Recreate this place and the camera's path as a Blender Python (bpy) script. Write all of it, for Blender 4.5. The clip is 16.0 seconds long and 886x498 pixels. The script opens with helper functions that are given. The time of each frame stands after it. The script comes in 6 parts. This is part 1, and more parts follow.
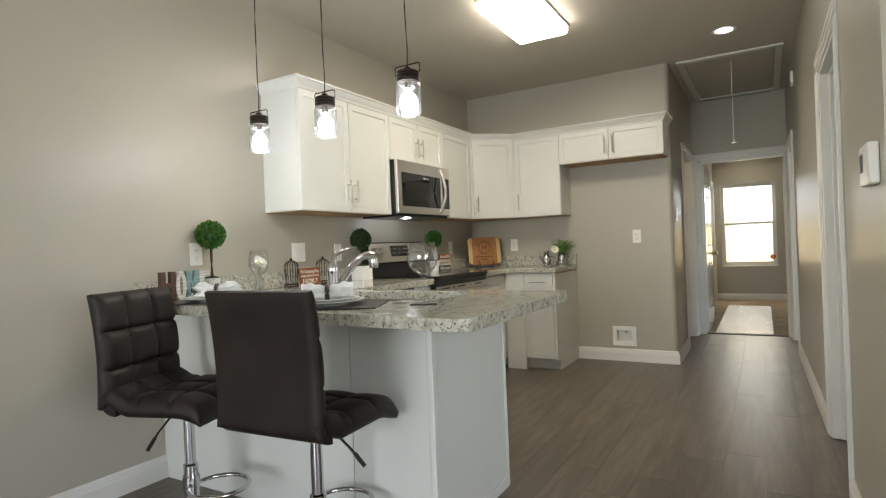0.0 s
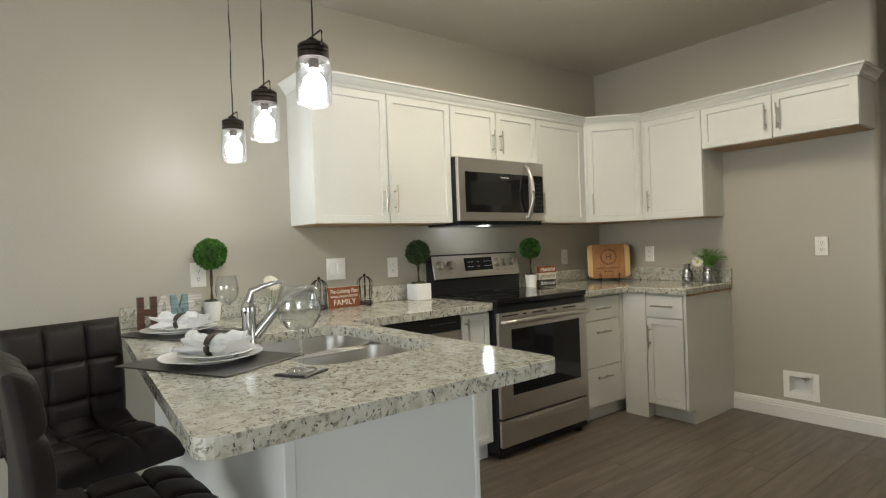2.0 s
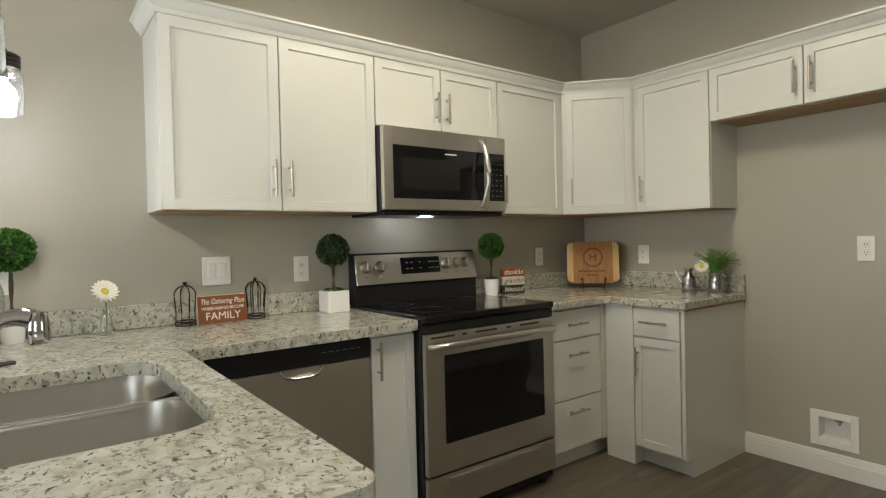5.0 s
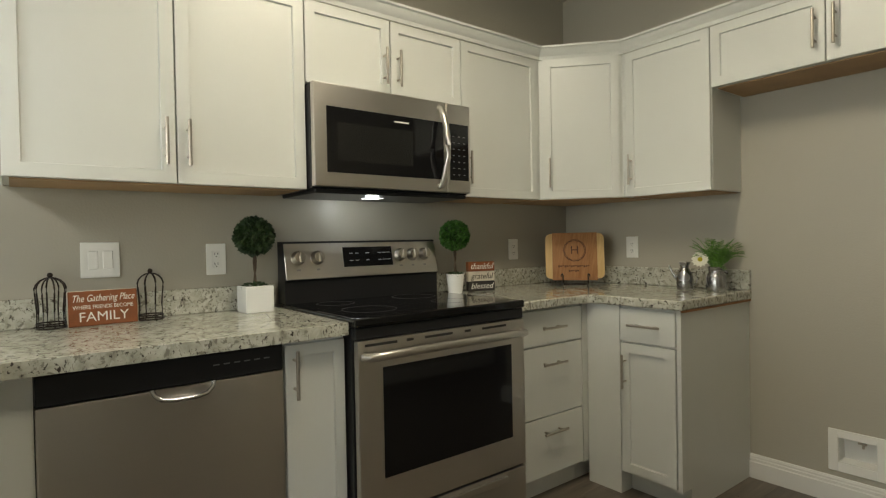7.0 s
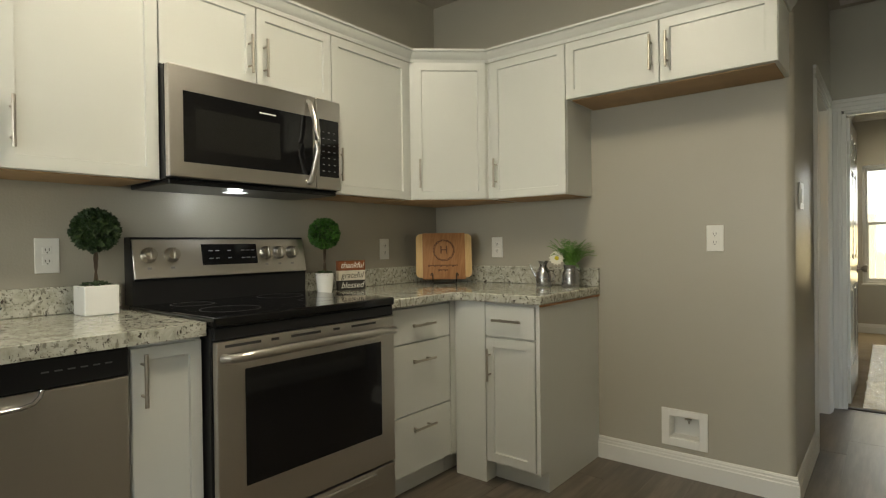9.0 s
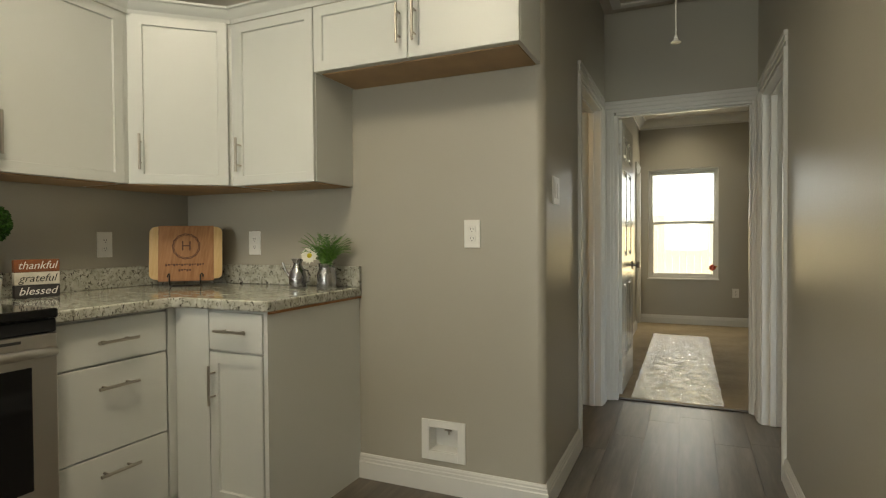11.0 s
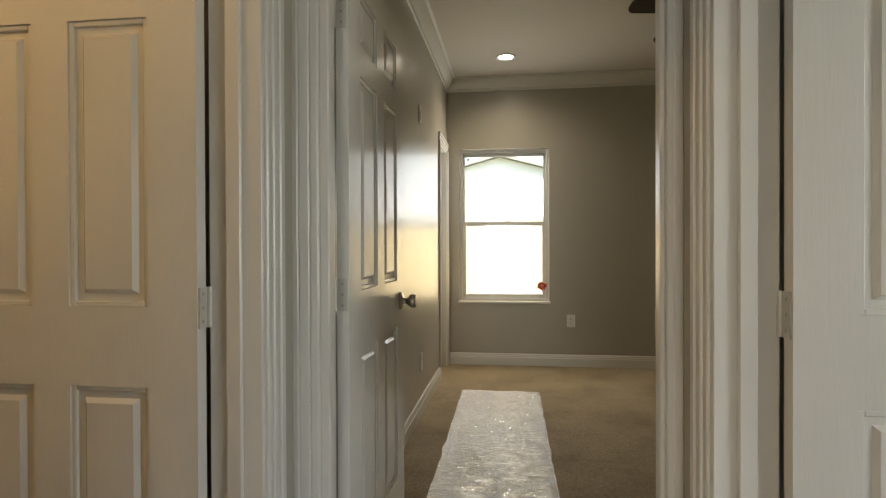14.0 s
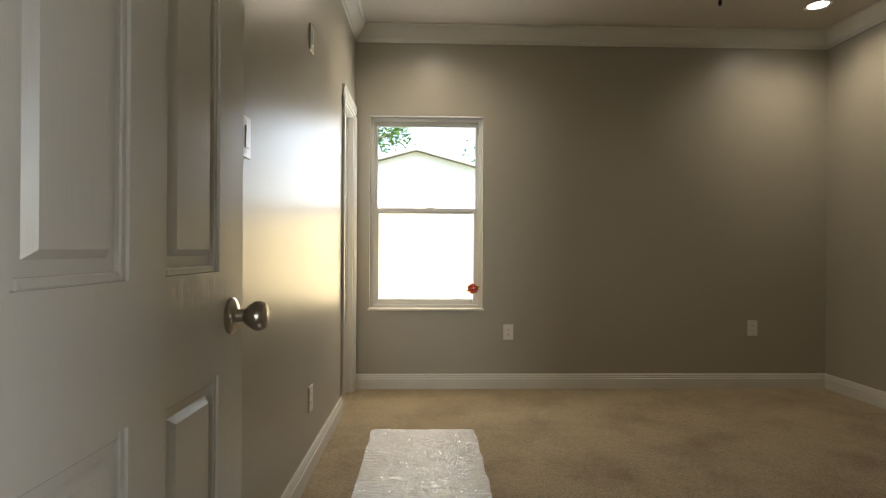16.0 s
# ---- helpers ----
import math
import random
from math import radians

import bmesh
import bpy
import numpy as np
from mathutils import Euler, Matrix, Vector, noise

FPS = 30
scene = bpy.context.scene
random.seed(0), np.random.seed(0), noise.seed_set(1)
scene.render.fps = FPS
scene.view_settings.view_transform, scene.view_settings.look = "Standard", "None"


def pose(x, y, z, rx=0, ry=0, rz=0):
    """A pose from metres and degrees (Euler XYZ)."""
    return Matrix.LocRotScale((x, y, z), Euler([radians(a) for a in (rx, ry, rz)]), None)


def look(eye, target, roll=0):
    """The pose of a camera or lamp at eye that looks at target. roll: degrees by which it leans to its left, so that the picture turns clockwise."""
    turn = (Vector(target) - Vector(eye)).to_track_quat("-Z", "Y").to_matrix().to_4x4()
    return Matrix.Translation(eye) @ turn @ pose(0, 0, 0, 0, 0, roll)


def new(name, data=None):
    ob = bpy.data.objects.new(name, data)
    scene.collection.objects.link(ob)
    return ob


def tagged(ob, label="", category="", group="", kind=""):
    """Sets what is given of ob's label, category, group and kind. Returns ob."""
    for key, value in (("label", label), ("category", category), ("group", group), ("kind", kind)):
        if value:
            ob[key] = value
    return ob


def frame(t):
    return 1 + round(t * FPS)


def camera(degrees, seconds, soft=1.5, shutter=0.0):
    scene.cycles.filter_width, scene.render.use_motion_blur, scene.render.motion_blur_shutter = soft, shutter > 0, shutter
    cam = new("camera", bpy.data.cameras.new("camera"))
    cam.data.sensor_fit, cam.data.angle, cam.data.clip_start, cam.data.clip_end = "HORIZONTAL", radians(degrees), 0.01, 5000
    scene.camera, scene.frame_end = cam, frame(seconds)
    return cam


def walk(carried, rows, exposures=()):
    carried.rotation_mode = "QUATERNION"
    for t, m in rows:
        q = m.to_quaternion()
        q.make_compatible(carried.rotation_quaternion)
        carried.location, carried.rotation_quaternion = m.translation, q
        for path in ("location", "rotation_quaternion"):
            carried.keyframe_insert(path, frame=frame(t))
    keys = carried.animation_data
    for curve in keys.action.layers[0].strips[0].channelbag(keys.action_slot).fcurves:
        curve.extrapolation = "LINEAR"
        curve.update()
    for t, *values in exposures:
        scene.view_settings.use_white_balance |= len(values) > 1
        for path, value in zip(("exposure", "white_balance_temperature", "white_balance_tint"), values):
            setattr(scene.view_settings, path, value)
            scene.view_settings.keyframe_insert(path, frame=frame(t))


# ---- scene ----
cam = camera(77.2, 16.0, soft=1.2)
PATH = [
    (0, (1.113, 1.182, 1.133), (0.109, 2.912, 1.127), -2.3),
    (0.5, (1.26, 1.512, 1.153), (0.09, 3.134, 1.148), -2.3),
    (1, (1.356, 1.843, 1.205), (0.012, 3.324, 1.195), -2.3),
    (1.5, (1.402, 2.149, 1.238), (-0.07, 3.503, 1.228), -2.1),
    (2, (1.403, 2.393, 1.249), (-0.172, 3.626, 1.24), -2.1),
    (2.5, (1.344, 2.584, 1.253), (-0.296, 3.73, 1.243), -1.8),
    (3, (1.295, 2.708, 1.259), (-0.369, 3.817, 1.247), -1.7),
    (3.5, (1.308, 2.799, 1.249), (-0.366, 3.894, 1.238), -1.6),
    (4, (1.282, 2.896, 1.222), (-0.371, 4.022, 1.212), -1.6),
    (4.5, (1.149, 3.066, 1.258), (-0.464, 4.248, 1.229), -1.5),
    (7, (0.731, 3.682, 1.182), (-0.847, 4.91, 1.154), -1.1),
    (7.5, (0.701, 3.664, 1.176), (-0.793, 4.993, 1.142), -0.9),
    (8, (0.717, 3.668, 1.17), (-0.718, 5.061, 1.144), -0.8),
    (10.5, (0.872, 3.936, 1.133), (-0.045, 5.713, 1.103), -0.6),
    (11, (0.957, 4.258, 1.14), (0.144, 6.085, 1.105), -0.4),
    (11.5, (0.958, 4.729, 1.151), (0.352, 6.635, 1.107), 0.2),
    (12, (0.991, 5.238, 1.168), (0.523, 7.182, 1.127), -0.2),
    (12.5, (0.996, 5.674, 1.152), (0.609, 7.636, 1.118), -0.2),
    (13, (1.0, 6.135, 1.151), (0.699, 8.112, 1.119), -0.2),
    (13.5, (0.986, 6.573, 1.141), (0.696, 8.552, 1.119), -0.3),
    (14, (0.96, 6.943, 1.136), (0.708, 8.927, 1.122), -0.2),
    (14.5, (0.922, 7.34, 1.121), (0.711, 9.329, 1.114), -0.2),
    (15, (0.909, 7.63, 1.094), (0.73, 9.622, 1.091), 0.1),
    (15.5, (0.889, 7.895, 1.069), (0.836, 9.894, 1.069), 0.3),
    (16, (0.879, 8.046, 1.042), (0.935, 10.045, 1.045), 0.3),
]
walk(cam, [(t, look(eye, target, roll)) for t, eye, target, roll in PATH],
     [(0, 1.84, 6600, 10), (3.0, 1.70, 6680, 9), (4.7, 1.66, 6750, 8), (7.0, 1.52, 6900, 5), (10.5, 1.66, 7050, 5), (12.5, 1.95, 7150, 9), (13.1, 2.12, 7050, 10), (14.0, 1.94, 6950, 11), (14.6, 1.92, 6850, 11), (16.0, 2.2, 6700, 12)])

# ---- light and air ----
world = bpy.data.worlds.new("sky")
scene.world = world
world.use_nodes = True
_nt = world.node_tree
_sky = _nt.nodes.new("ShaderNodeTexSky")
_sky.sky_type, _sky.sun_disc = "NISHITA", False
_sky.sun_elevation, _sky.sun_rotation = radians(48), radians(150)
_bg = _nt.nodes["Background"]
_bg.inputs["Strength"].default_value = 0.15
_nt.links.new(_sky.outputs["Color"], _bg.inputs["Color"])
_sun = bpy.data.lights.new("sun", "SUN")
_sun.energy, _sun.angle, _sun.color = 4.0, radians(0.6), (1.0, 0.95, 0.88)
_so = new("sun", _sun)
_so.matrix_world = pose(0, -10, 20, 42, 0, 30)


def area(name, m, sx, sy, watts, colour=(1, 1, 1), spread=180):
    d = bpy.data.lights.new(name, "AREA")
    d.shape, d.size, d.size_y, d.energy, d.color, d.spread = "RECTANGLE", sx, sy, watts, colour, radians(spread)
    ob = new(name, d)
    ob.matrix_world = m
    return ob


def bulb_light(name, p, watts, colour, radius=0.03):
    d = bpy.data.lights.new(name, "POINT")
    d.energy, d.color, d.shadow_soft_size = watts, colour, radius
    ob = new(name, d)
    ob.location = p
    return ob


def spot_light(name, p, watts, colour, size=120, blend=1.0):
    d = bpy.data.lights.new(name, "SPOT")
    d.energy, d.color, d.shadow_soft_size, d.spot_size, d.spot_blend = watts, colour, 0.06, radians(size), blend
    ob = new(name, d)
    ob.location = p
    return ob


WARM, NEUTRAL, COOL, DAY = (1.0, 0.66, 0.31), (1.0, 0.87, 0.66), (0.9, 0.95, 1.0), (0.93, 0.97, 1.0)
# the ceiling fixture, pendants and downlights
area("panel_light", pose(-0.25, 4.76, 2.618), 0.34, 0.68, 4.6, NEUTRAL)
PENDANTS = ((-0.165, 3.145, 1.862), (-0.648, 3.170, 1.840), (-1.130, 3.205, 1.832))
for _x, _y, _z in PENDANTS:
    bulb_light("pendant_bulb_light", (_x, _y, _z - 0.105), 0.85, (0.95, 0.97, 1.0), 0.045)
spot_light("hall_downlight", (0.895, 5.965, 2.685), 4.3, NEUTRAL, 118)
spot_light("bedroom_downlight", (0.90, 11.62, 2.685), 8, NEUTRAL, 155)
spot_light("bedroom_downlight", (3.50, 11.71, 2.685), 6.5, NEUTRAL, 155)
bulb_light("hood_lamp", (-1.40, 4.95, 1.36), 0.34, COOL, 0.03)
bulb_light("bath_lamp", (-0.75, 7.2, 2.45), 5.5, WARM, 0.08)
# daylight in the window openings
area("bedroom_window_sky_light", pose(0.87, 12.24, 1.69, 90, 0, 180), 0.80, 0.66, 1.65, (0.93, 0.97, 1.0))
area("bedroom_window_fence_light", pose(0.87, 12.24, 0.97, 90, 0, 180), 0.80, 0.66, 1.7, (1.0, 0.80, 0.44))
area("living_window_light", pose(0.6, -3.14, 1.35, 90, 0, 0), 2.4, 1.4, 36, DAY)
# no window is seen here; added to bring daylight onto the peninsula's east end
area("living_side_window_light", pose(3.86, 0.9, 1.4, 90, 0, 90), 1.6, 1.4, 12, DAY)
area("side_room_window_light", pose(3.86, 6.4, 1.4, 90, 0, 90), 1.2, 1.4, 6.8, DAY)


# ---- materials ----
def mat(name, colour, rough=0.5, metal=0.0, **kw):
    m = bpy.data.materials.new(name)
    m.use_nodes = True
    nt = m.node_tree
    b = nt.nodes["Principled BSDF"]
    b.inputs["Base Color"].default_value = (*colour, 1)
    b.inputs["Roughness"].default_value = rough
    b.inputs["Metallic"].default_value = metal
    for key, value in kw.items():
        b.inputs[key.replace("_", " ")].default_value = value
    return m, nt, b


def coords(nt, scale=(1, 1, 1), space="Object"):
    tc = nt.nodes.new("ShaderNodeTexCoord")
    mp = nt.nodes.new("ShaderNodeMapping")
    mp.inputs["Scale"].default_value = scale
    nt.links.new(tc.outputs[space], mp.inputs["Vector"])
    return mp.outputs["Vector"]


def noise_tex(nt, vec, scale, detail=4, rough=0.55):
    n = nt.nodes.new("ShaderNodeTexNoise")
    n.inputs["Scale"].default_value, n.inputs["Detail"].default_value, n.inputs["Roughness"].default_value = scale, detail, rough
    nt.links.new(vec, n.inputs["Vector"])
    return n.outputs["Fac"]


def ramp(nt, fac, stops, mode="LINEAR"):
    r = nt.nodes.new("ShaderNodeValToRGB")
    r.color_ramp.interpolation = mode
    el = r.color_ramp.elements
    while len(el) < len(stops):
        el.new(0.5)
    for e, (p, c) in zip(el, stops):
        e.position, e.color = p, (*c, 1) if len(c) == 3 else c
    nt.links.new(fac, r.inputs["Fac"])
    return r.outputs["Color"]


def mixc(nt, fac, a, b, mode="MIX"):
    n = nt.nodes.new("ShaderNodeMix")
    n.data_type, n.blend_type = "RGBA", mode
    for sock, v in ((n.inputs["Factor"], fac), (n.inputs["A"], a), (n.inputs["B"], b)):
        if isinstance(v, (int, float)):
            sock.default_value = v
        elif isinstance(v, tuple):
            sock.default_value = (*v, 1)
        else:
            nt.links.new(v, sock)
    return n.outputs["Result"]


def bump(nt, b, height, strength=0.2, distance=0.002):
    n = nt.nodes.new("ShaderNodeBump")
    n.inputs["Strength"].default_value, n.inputs["Distance"].default_value = strength, distance
    nt.links.new(height, n.inputs["Height"])
    nt.links.new(n.outputs["Normal"], b.inputs["Normal"])


def maprange(nt, fac, lo, hi):
    n = nt.nodes.new("ShaderNodeMapRange")
    n.inputs["To Min"].default_value, n.inputs["To Max"].default_value = lo, hi
    nt.links.new(fac, n.inputs["Value"])
    return n.outputs["Result"]


def painted(name, colour, rough, vary=0.06, scale=1.2, relief=0.15, grain=220.0, dist=0.001):
    m, nt, b = mat(name, colour, rough)
    v = coords(nt)
    big = noise_tex(nt, v, scale, 3)
    c = ramp(nt, big, [(0.3, tuple(k * (1 - vary) for k in colour)), (0.7, tuple(min(1, k * (1 + vary)) for k in colour))])
    nt.links.new(c, b.inputs["Base Color"])
    fine = noise_tex(nt, v, grain, 3)
    nt.links.new(maprange(nt, big, rough - 0.05, rough + 0.06), b.inputs["Roughness"])
    bump(nt, b, fine, relief, dist)
    return m


M = {}
M["wall"] = painted("greige_wall_paint", (0.410, 0.386, 0.324), 0.35, 0.03, 0.8, 0.5, 120, 0.0016)
M["ceil"] = painted("ceiling_paint", (0.56, 0.52, 0.455), 0.7, 0.03, 0.7, 0.3, 90)
M["trim"] = painted("white_trim_paint", (0.70, 0.69, 0.655), 0.32, 0.02, 2, 0.05, 60)


def grained_door():
    m, nt, b = mat("embossed_white_door_paint", (0.70, 0.69, 0.655), 0.21)
    g = noise_tex(nt, coords(nt, (14, 14, 1.2)), 9, 4, 0.65)
    nt.links.new(ramp(nt, noise_tex(nt, coords(nt), 2, 3), [(0.3, (0.75, 0.745, 0.71)), (0.7, (0.79, 0.785, 0.75))]), b.inputs["Base Color"])
    bump(nt, b, g, 0.3, 0.002)
    return m


M["door"] = grained_door()
M["cab"] = painted("white_cabinet_paint", (0.655, 0.665, 0.635), 0.34, 0.015, 3, 0.04, 90)
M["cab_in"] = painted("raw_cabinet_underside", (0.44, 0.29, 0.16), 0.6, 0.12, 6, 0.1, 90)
M["plate"] = mat("white_plastic", (0.80, 0.79, 0.75), 0.3)[0]
M["slot"] = mat("dark_slot", (0.03, 0.03, 0.03), 0.6)[0]
M["black"] = mat("black_plastic", (0.014, 0.014, 0.015), 0.32, Specular_IOR_Level=0.3)[0]
M["blackglass"] = mat("black_ceramic_glass", (0.006, 0.006, 0.007), 0.06, 0.0, Specular_IOR_Level=0.42)[0]
M["bronze"] = mat("dark_bronze_metal", (0.03, 0.022, 0.018), 0.4, 0.7)[0]
M["chrome"] = mat("polished_chrome", (0.60, 0.60, 0.61), 0.08, 1.0)[0]
M["ceramic"] = mat("white_ceramic", (0.82, 0.82, 0.80), 0.18)[0]
M["cord"] = mat("black_cord", (0.02, 0.018, 0.016), 0.6)[0]
M["hinge"] = mat("satin_hinge_paint", (0.62, 0.61, 0.57), 0.35, 0.3)[0]


def brushed(name, colour, rough, axis=(1, 1, 160), relief=0.0):
    m, nt, b = mat(name, colour, rough, 1.0)
    v = coords(nt, axis)
    n = noise_tex(nt, v, 9, 3, 0.7)
    smear = noise_tex(nt, coords(nt), 3.5, 3, 0.6)
    nt.links.new(maprange(nt, smear, rough - 0.04, rough + 0.05), b.inputs["Roughness"])
    c = ramp(nt, n, [(0.2, tuple(k * 0.94 for k in colour)), (0.8, colour)])
    nt.links.new(c, b.inputs["Base Color"])
    b.inputs["Anisotropic"].default_value, b.inputs["Anisotropic Rotation"].default_value = 0.3, 0.25
    if relief:
        bump(nt, b, n, relief, 0.0005)
    return m


M["steel"] = brushed("brushed_stainless_steel", (0.62, 0.595, 0.56), 0.33)
M["sink"] = brushed("satin_sink_steel", (0.58, 0.565, 0.53), 0.36, (60, 1, 1))
M["nickel"] = brushed("brushed_nickel", (0.50, 0.46, 0.40), 0.28, (8, 8, 8))
M["galv"] = brushed("galvanised_tin", (0.40, 0.40, 0.41), 0.27, (14, 14, 14), 0.05)


def granite():
    m, nt, b = mat("pale_speckled_granite", (0.6, 0.57, 0.5), 0.12)
    v = coords(nt)
    warp = nt.nodes.new("ShaderNodeTexNoise")
    warp.inputs["Scale"].default_value = 14
    nt.links.new(v, warp.inputs["Vector"])
    vv = nt.nodes.new("ShaderNodeVectorMath")
    vv.operation = "MULTIPLY_ADD"
    vv.inputs[1].default_value = (0.05, 0.05, 0.05)
    nt.links.new(warp.outputs["Color"], vv.inputs[0])
    nt.links.new(v, vv.inputs[2])
    v2 = vv.outputs["Vector"]
    base = ramp(nt, noise_tex(nt, v2, 26, 5, 0.6), [(0.3, (0.33, 0.32, 0.26)), (0.47, (0.47, 0.465, 0.395)), (0.62, (0.56, 0.56, 0.50))])
    grey = ramp(nt, noise_tex(nt, v2, 60, 4, 0.65), [(0.55, (0, 0, 0)), (0.61, (1, 1, 1))])
    c = mixc(nt, grey, base, (0.24, 0.232, 0.19))
    long = nt.nodes.new("ShaderNodeMapping")
    long.inputs["Scale"].default_value, long.inputs["Rotation"].default_value = (1.0, 2.0, 1.3), (0, 0, 0.5)
    nt.links.new(v2, long.inputs["Vector"])
    dark = ramp(nt, noise_tex(nt, long.outputs["Vector"], 52, 4, 0.62), [(0.60, (0, 0, 0)), (0.635, (1, 1, 1))])
    c = mixc(nt, dark, c, (0.055, 0.045, 0.04))
    white = ramp(nt, noise_tex(nt, v2, 46, 2, 0.5), [(0.64, (0, 0, 0)), (0.74, (1, 1, 1))])
    c = mixc(nt, white, c, (0.60, 0.595, 0.55))
    nt.links.new(c, b.inputs["Base Color"])
    nt.links.new(maprange(nt, noise_tex(nt, v, 30, 2), 0.06, 0.16), b.inputs["Roughness"])
    return m


M["granite"] = granite()


def vinyl():
    m, nt, b = mat("grey_vinyl_plank", (0.14, 0.115, 0.09), 0.42)
    v = coords(nt, (9, 0.9, 9), "Object")
    info = nt.nodes.new("ShaderNodeObjectInfo")
    add = nt.nodes.new("ShaderNodeVectorMath")
    add.operation = "ADD"
    mul = nt.nodes.new("ShaderNodeMath")
    mul.operation = "MULTIPLY"
    mul.inputs[1].default_value = 37.0
    nt.links.new(info.outputs["Random"], mul.inputs[0])
    nt.links.new(v, add.inputs[0])
    nt.links.new(mul.outputs[0], add.inputs[1])
    g = noise_tex(nt, add.outputs["Vector"], 2.2, 6, 0.65)
    c = ramp(nt, g, [(0.28, (0.067, 0.053, 0.040)), (0.5, (0.116, 0.095, 0.074)), (0.72, (0.184, 0.155, 0.125))])
    tone = ramp(nt, info.outputs["Random"], [(0.0, (0.88, 0.87, 0.86)), (0.5, (1.0, 1.0, 1.0)), (1.0, (1.12, 1.115, 1.11))])
    c = mixc(nt, 1.0, c, tone, "MULTIPLY")
    nt.links.new(c, b.inputs["Base Color"])
    nt.links.new(maprange(nt, g, 0.28, 0.42), b.inputs["Roughness"])
    bump(nt, b, g, 0.12, 0.001)
    return m


M["vinyl"] = vinyl()


def carpet():
    m, nt, b = mat("beige_carpet", (0.33, 0.26, 0.17), 0.95)
    v = coords(nt)
    stain = noise_tex(nt, v, 2.4, 5, 0.6)
    tuft = noise_tex(nt, v, 120, 4, 0.75)
    c1 = ramp(nt, stain, [(0.25, (0.32, 0.235, 0.14)), (0.55, (0.50, 0.40, 0.255)), (0.8, (0.56, 0.455, 0.30))])
    c2 = ramp(nt, tuft, [(0.32, (0.5, 0.5, 0.5)), (0.68, (1.2, 1.2, 1.2))])
    nt.links.new(mixc(nt, 1.0, c1, c2, "MULTIPLY"), b.inputs["Base Color"])
    b.inputs["Sheen Weight"].default_value = 0.2
    bump(nt, b, tuft, 0.9, 0.008)
    return m


M["carpet"] = carpet()


def leather():
    m, nt, b = mat("dark_brown_leather", (0.020, 0.013, 0.011), 0.50, Specular_IOR_Level=0.27)
    v = coords(nt)
    vo = nt.nodes.new("ShaderNodeTexVoronoi")
    vo.inputs["Scale"].default_value = 420
    nt.links.new(v, vo.inputs["Vector"])
    nt.links.new(ramp(nt, noise_tex(nt, v, 8, 4), [(0.3, (0.011, 0.008, 0.007)), (0.7, (0.021, 0.015, 0.013))]), b.inputs["Base Color"])
    bump(nt, b, vo.outputs["Distance"], 0.25, 0.0008)
    return m


def wood(name, dark, light, scale=(3, 3, 40), rough=0.45):
    m, nt, b = mat(name, light, rough)
    n = noise_tex(nt, coords(nt, scale), 3, 5, 0.65)
    nt.links.new(ramp(nt, n, [(0.3, dark), (0.7, light)]), b.inputs["Base Color"])
    bump(nt, b, n, 0.15, 0.001)
    return m


def leaf(name, a, c2):
    m, nt, b = mat(name, a, 0.5)
    geo = nt.nodes.new("ShaderNodeNewGeometry")
    nt.links.new(ramp(nt, geo.outputs["Random Per Island"], [(0.0, a), (1.0, c2)]), b.inputs["Base Color"])
    return m


def thin_glass(name, rough=0.0, edge=0.7, face=0.04, tint=(0.97, 0.98, 0.98), wrinkle=0.0):
    """A thin sheet: clear straight through, with the gloss of its surface."""
    m = bpy.data.materials.new(name)
    m.use_nodes = True
    nt = m.node_tree
    nt.nodes.remove(nt.nodes["Principled BSDF"])
    clear, gloss, mix, lw, pw, fr = (nt.nodes.new(k) for k in ("ShaderNodeBsdfTransparent", "ShaderNodeBsdfGlossy", "ShaderNodeMixShader", "ShaderNodeLayerWeight", "ShaderNodeMath", "ShaderNodeMath"))
    clear.inputs["Color"].default_value = (*tint, 1)
    gloss.inputs["Roughness"].default_value = rough
    pw.operation, fr.operation = "POWER", "MULTIPLY_ADD"
    pw.inputs[1].default_value = 2.6
    fr.inputs[1].default_value, fr.inputs[2].default_value = edge, face
    nt.links.new(lw.outputs["Facing"], pw.inputs[0])
    nt.links.new(pw.outputs[0], fr.inputs[0])
    nt.links.new(fr.outputs[0], mix.inputs[0])
    nt.links.new(clear.outputs[0], mix.inputs[1])
    nt.links.new(gloss.outputs[0], mix.inputs[2])
    if wrinkle:
        v = coords(nt, (1, 2.4, 1))
        bp = nt.nodes.new("ShaderNodeBump")
        bp.inputs["Strength"].default_value, bp.inputs["Distance"].default_value = 1.0, wrinkle
        nt.links.new(mixc(nt, 0.4, noise_tex(nt, v, 28, 3, 0.6), noise_tex(nt, v, 76, 3, 0.6)), bp.inputs["Height"])
        nt.links.new(bp.outputs["Normal"], gloss.inputs["Normal"])
    nt.links.new(mix.outputs[0], nt.nodes["Material Output"].inputs["Surface"])
    return m


def glow(name, colour, power):
    m, nt, b = mat(name, (0.8, 0.8, 0.8), 0.5)
    b.inputs["Emission Color"].default_value = (*colour, 1)
    b.inputs["Emission Strength"].default_value = power
    return m


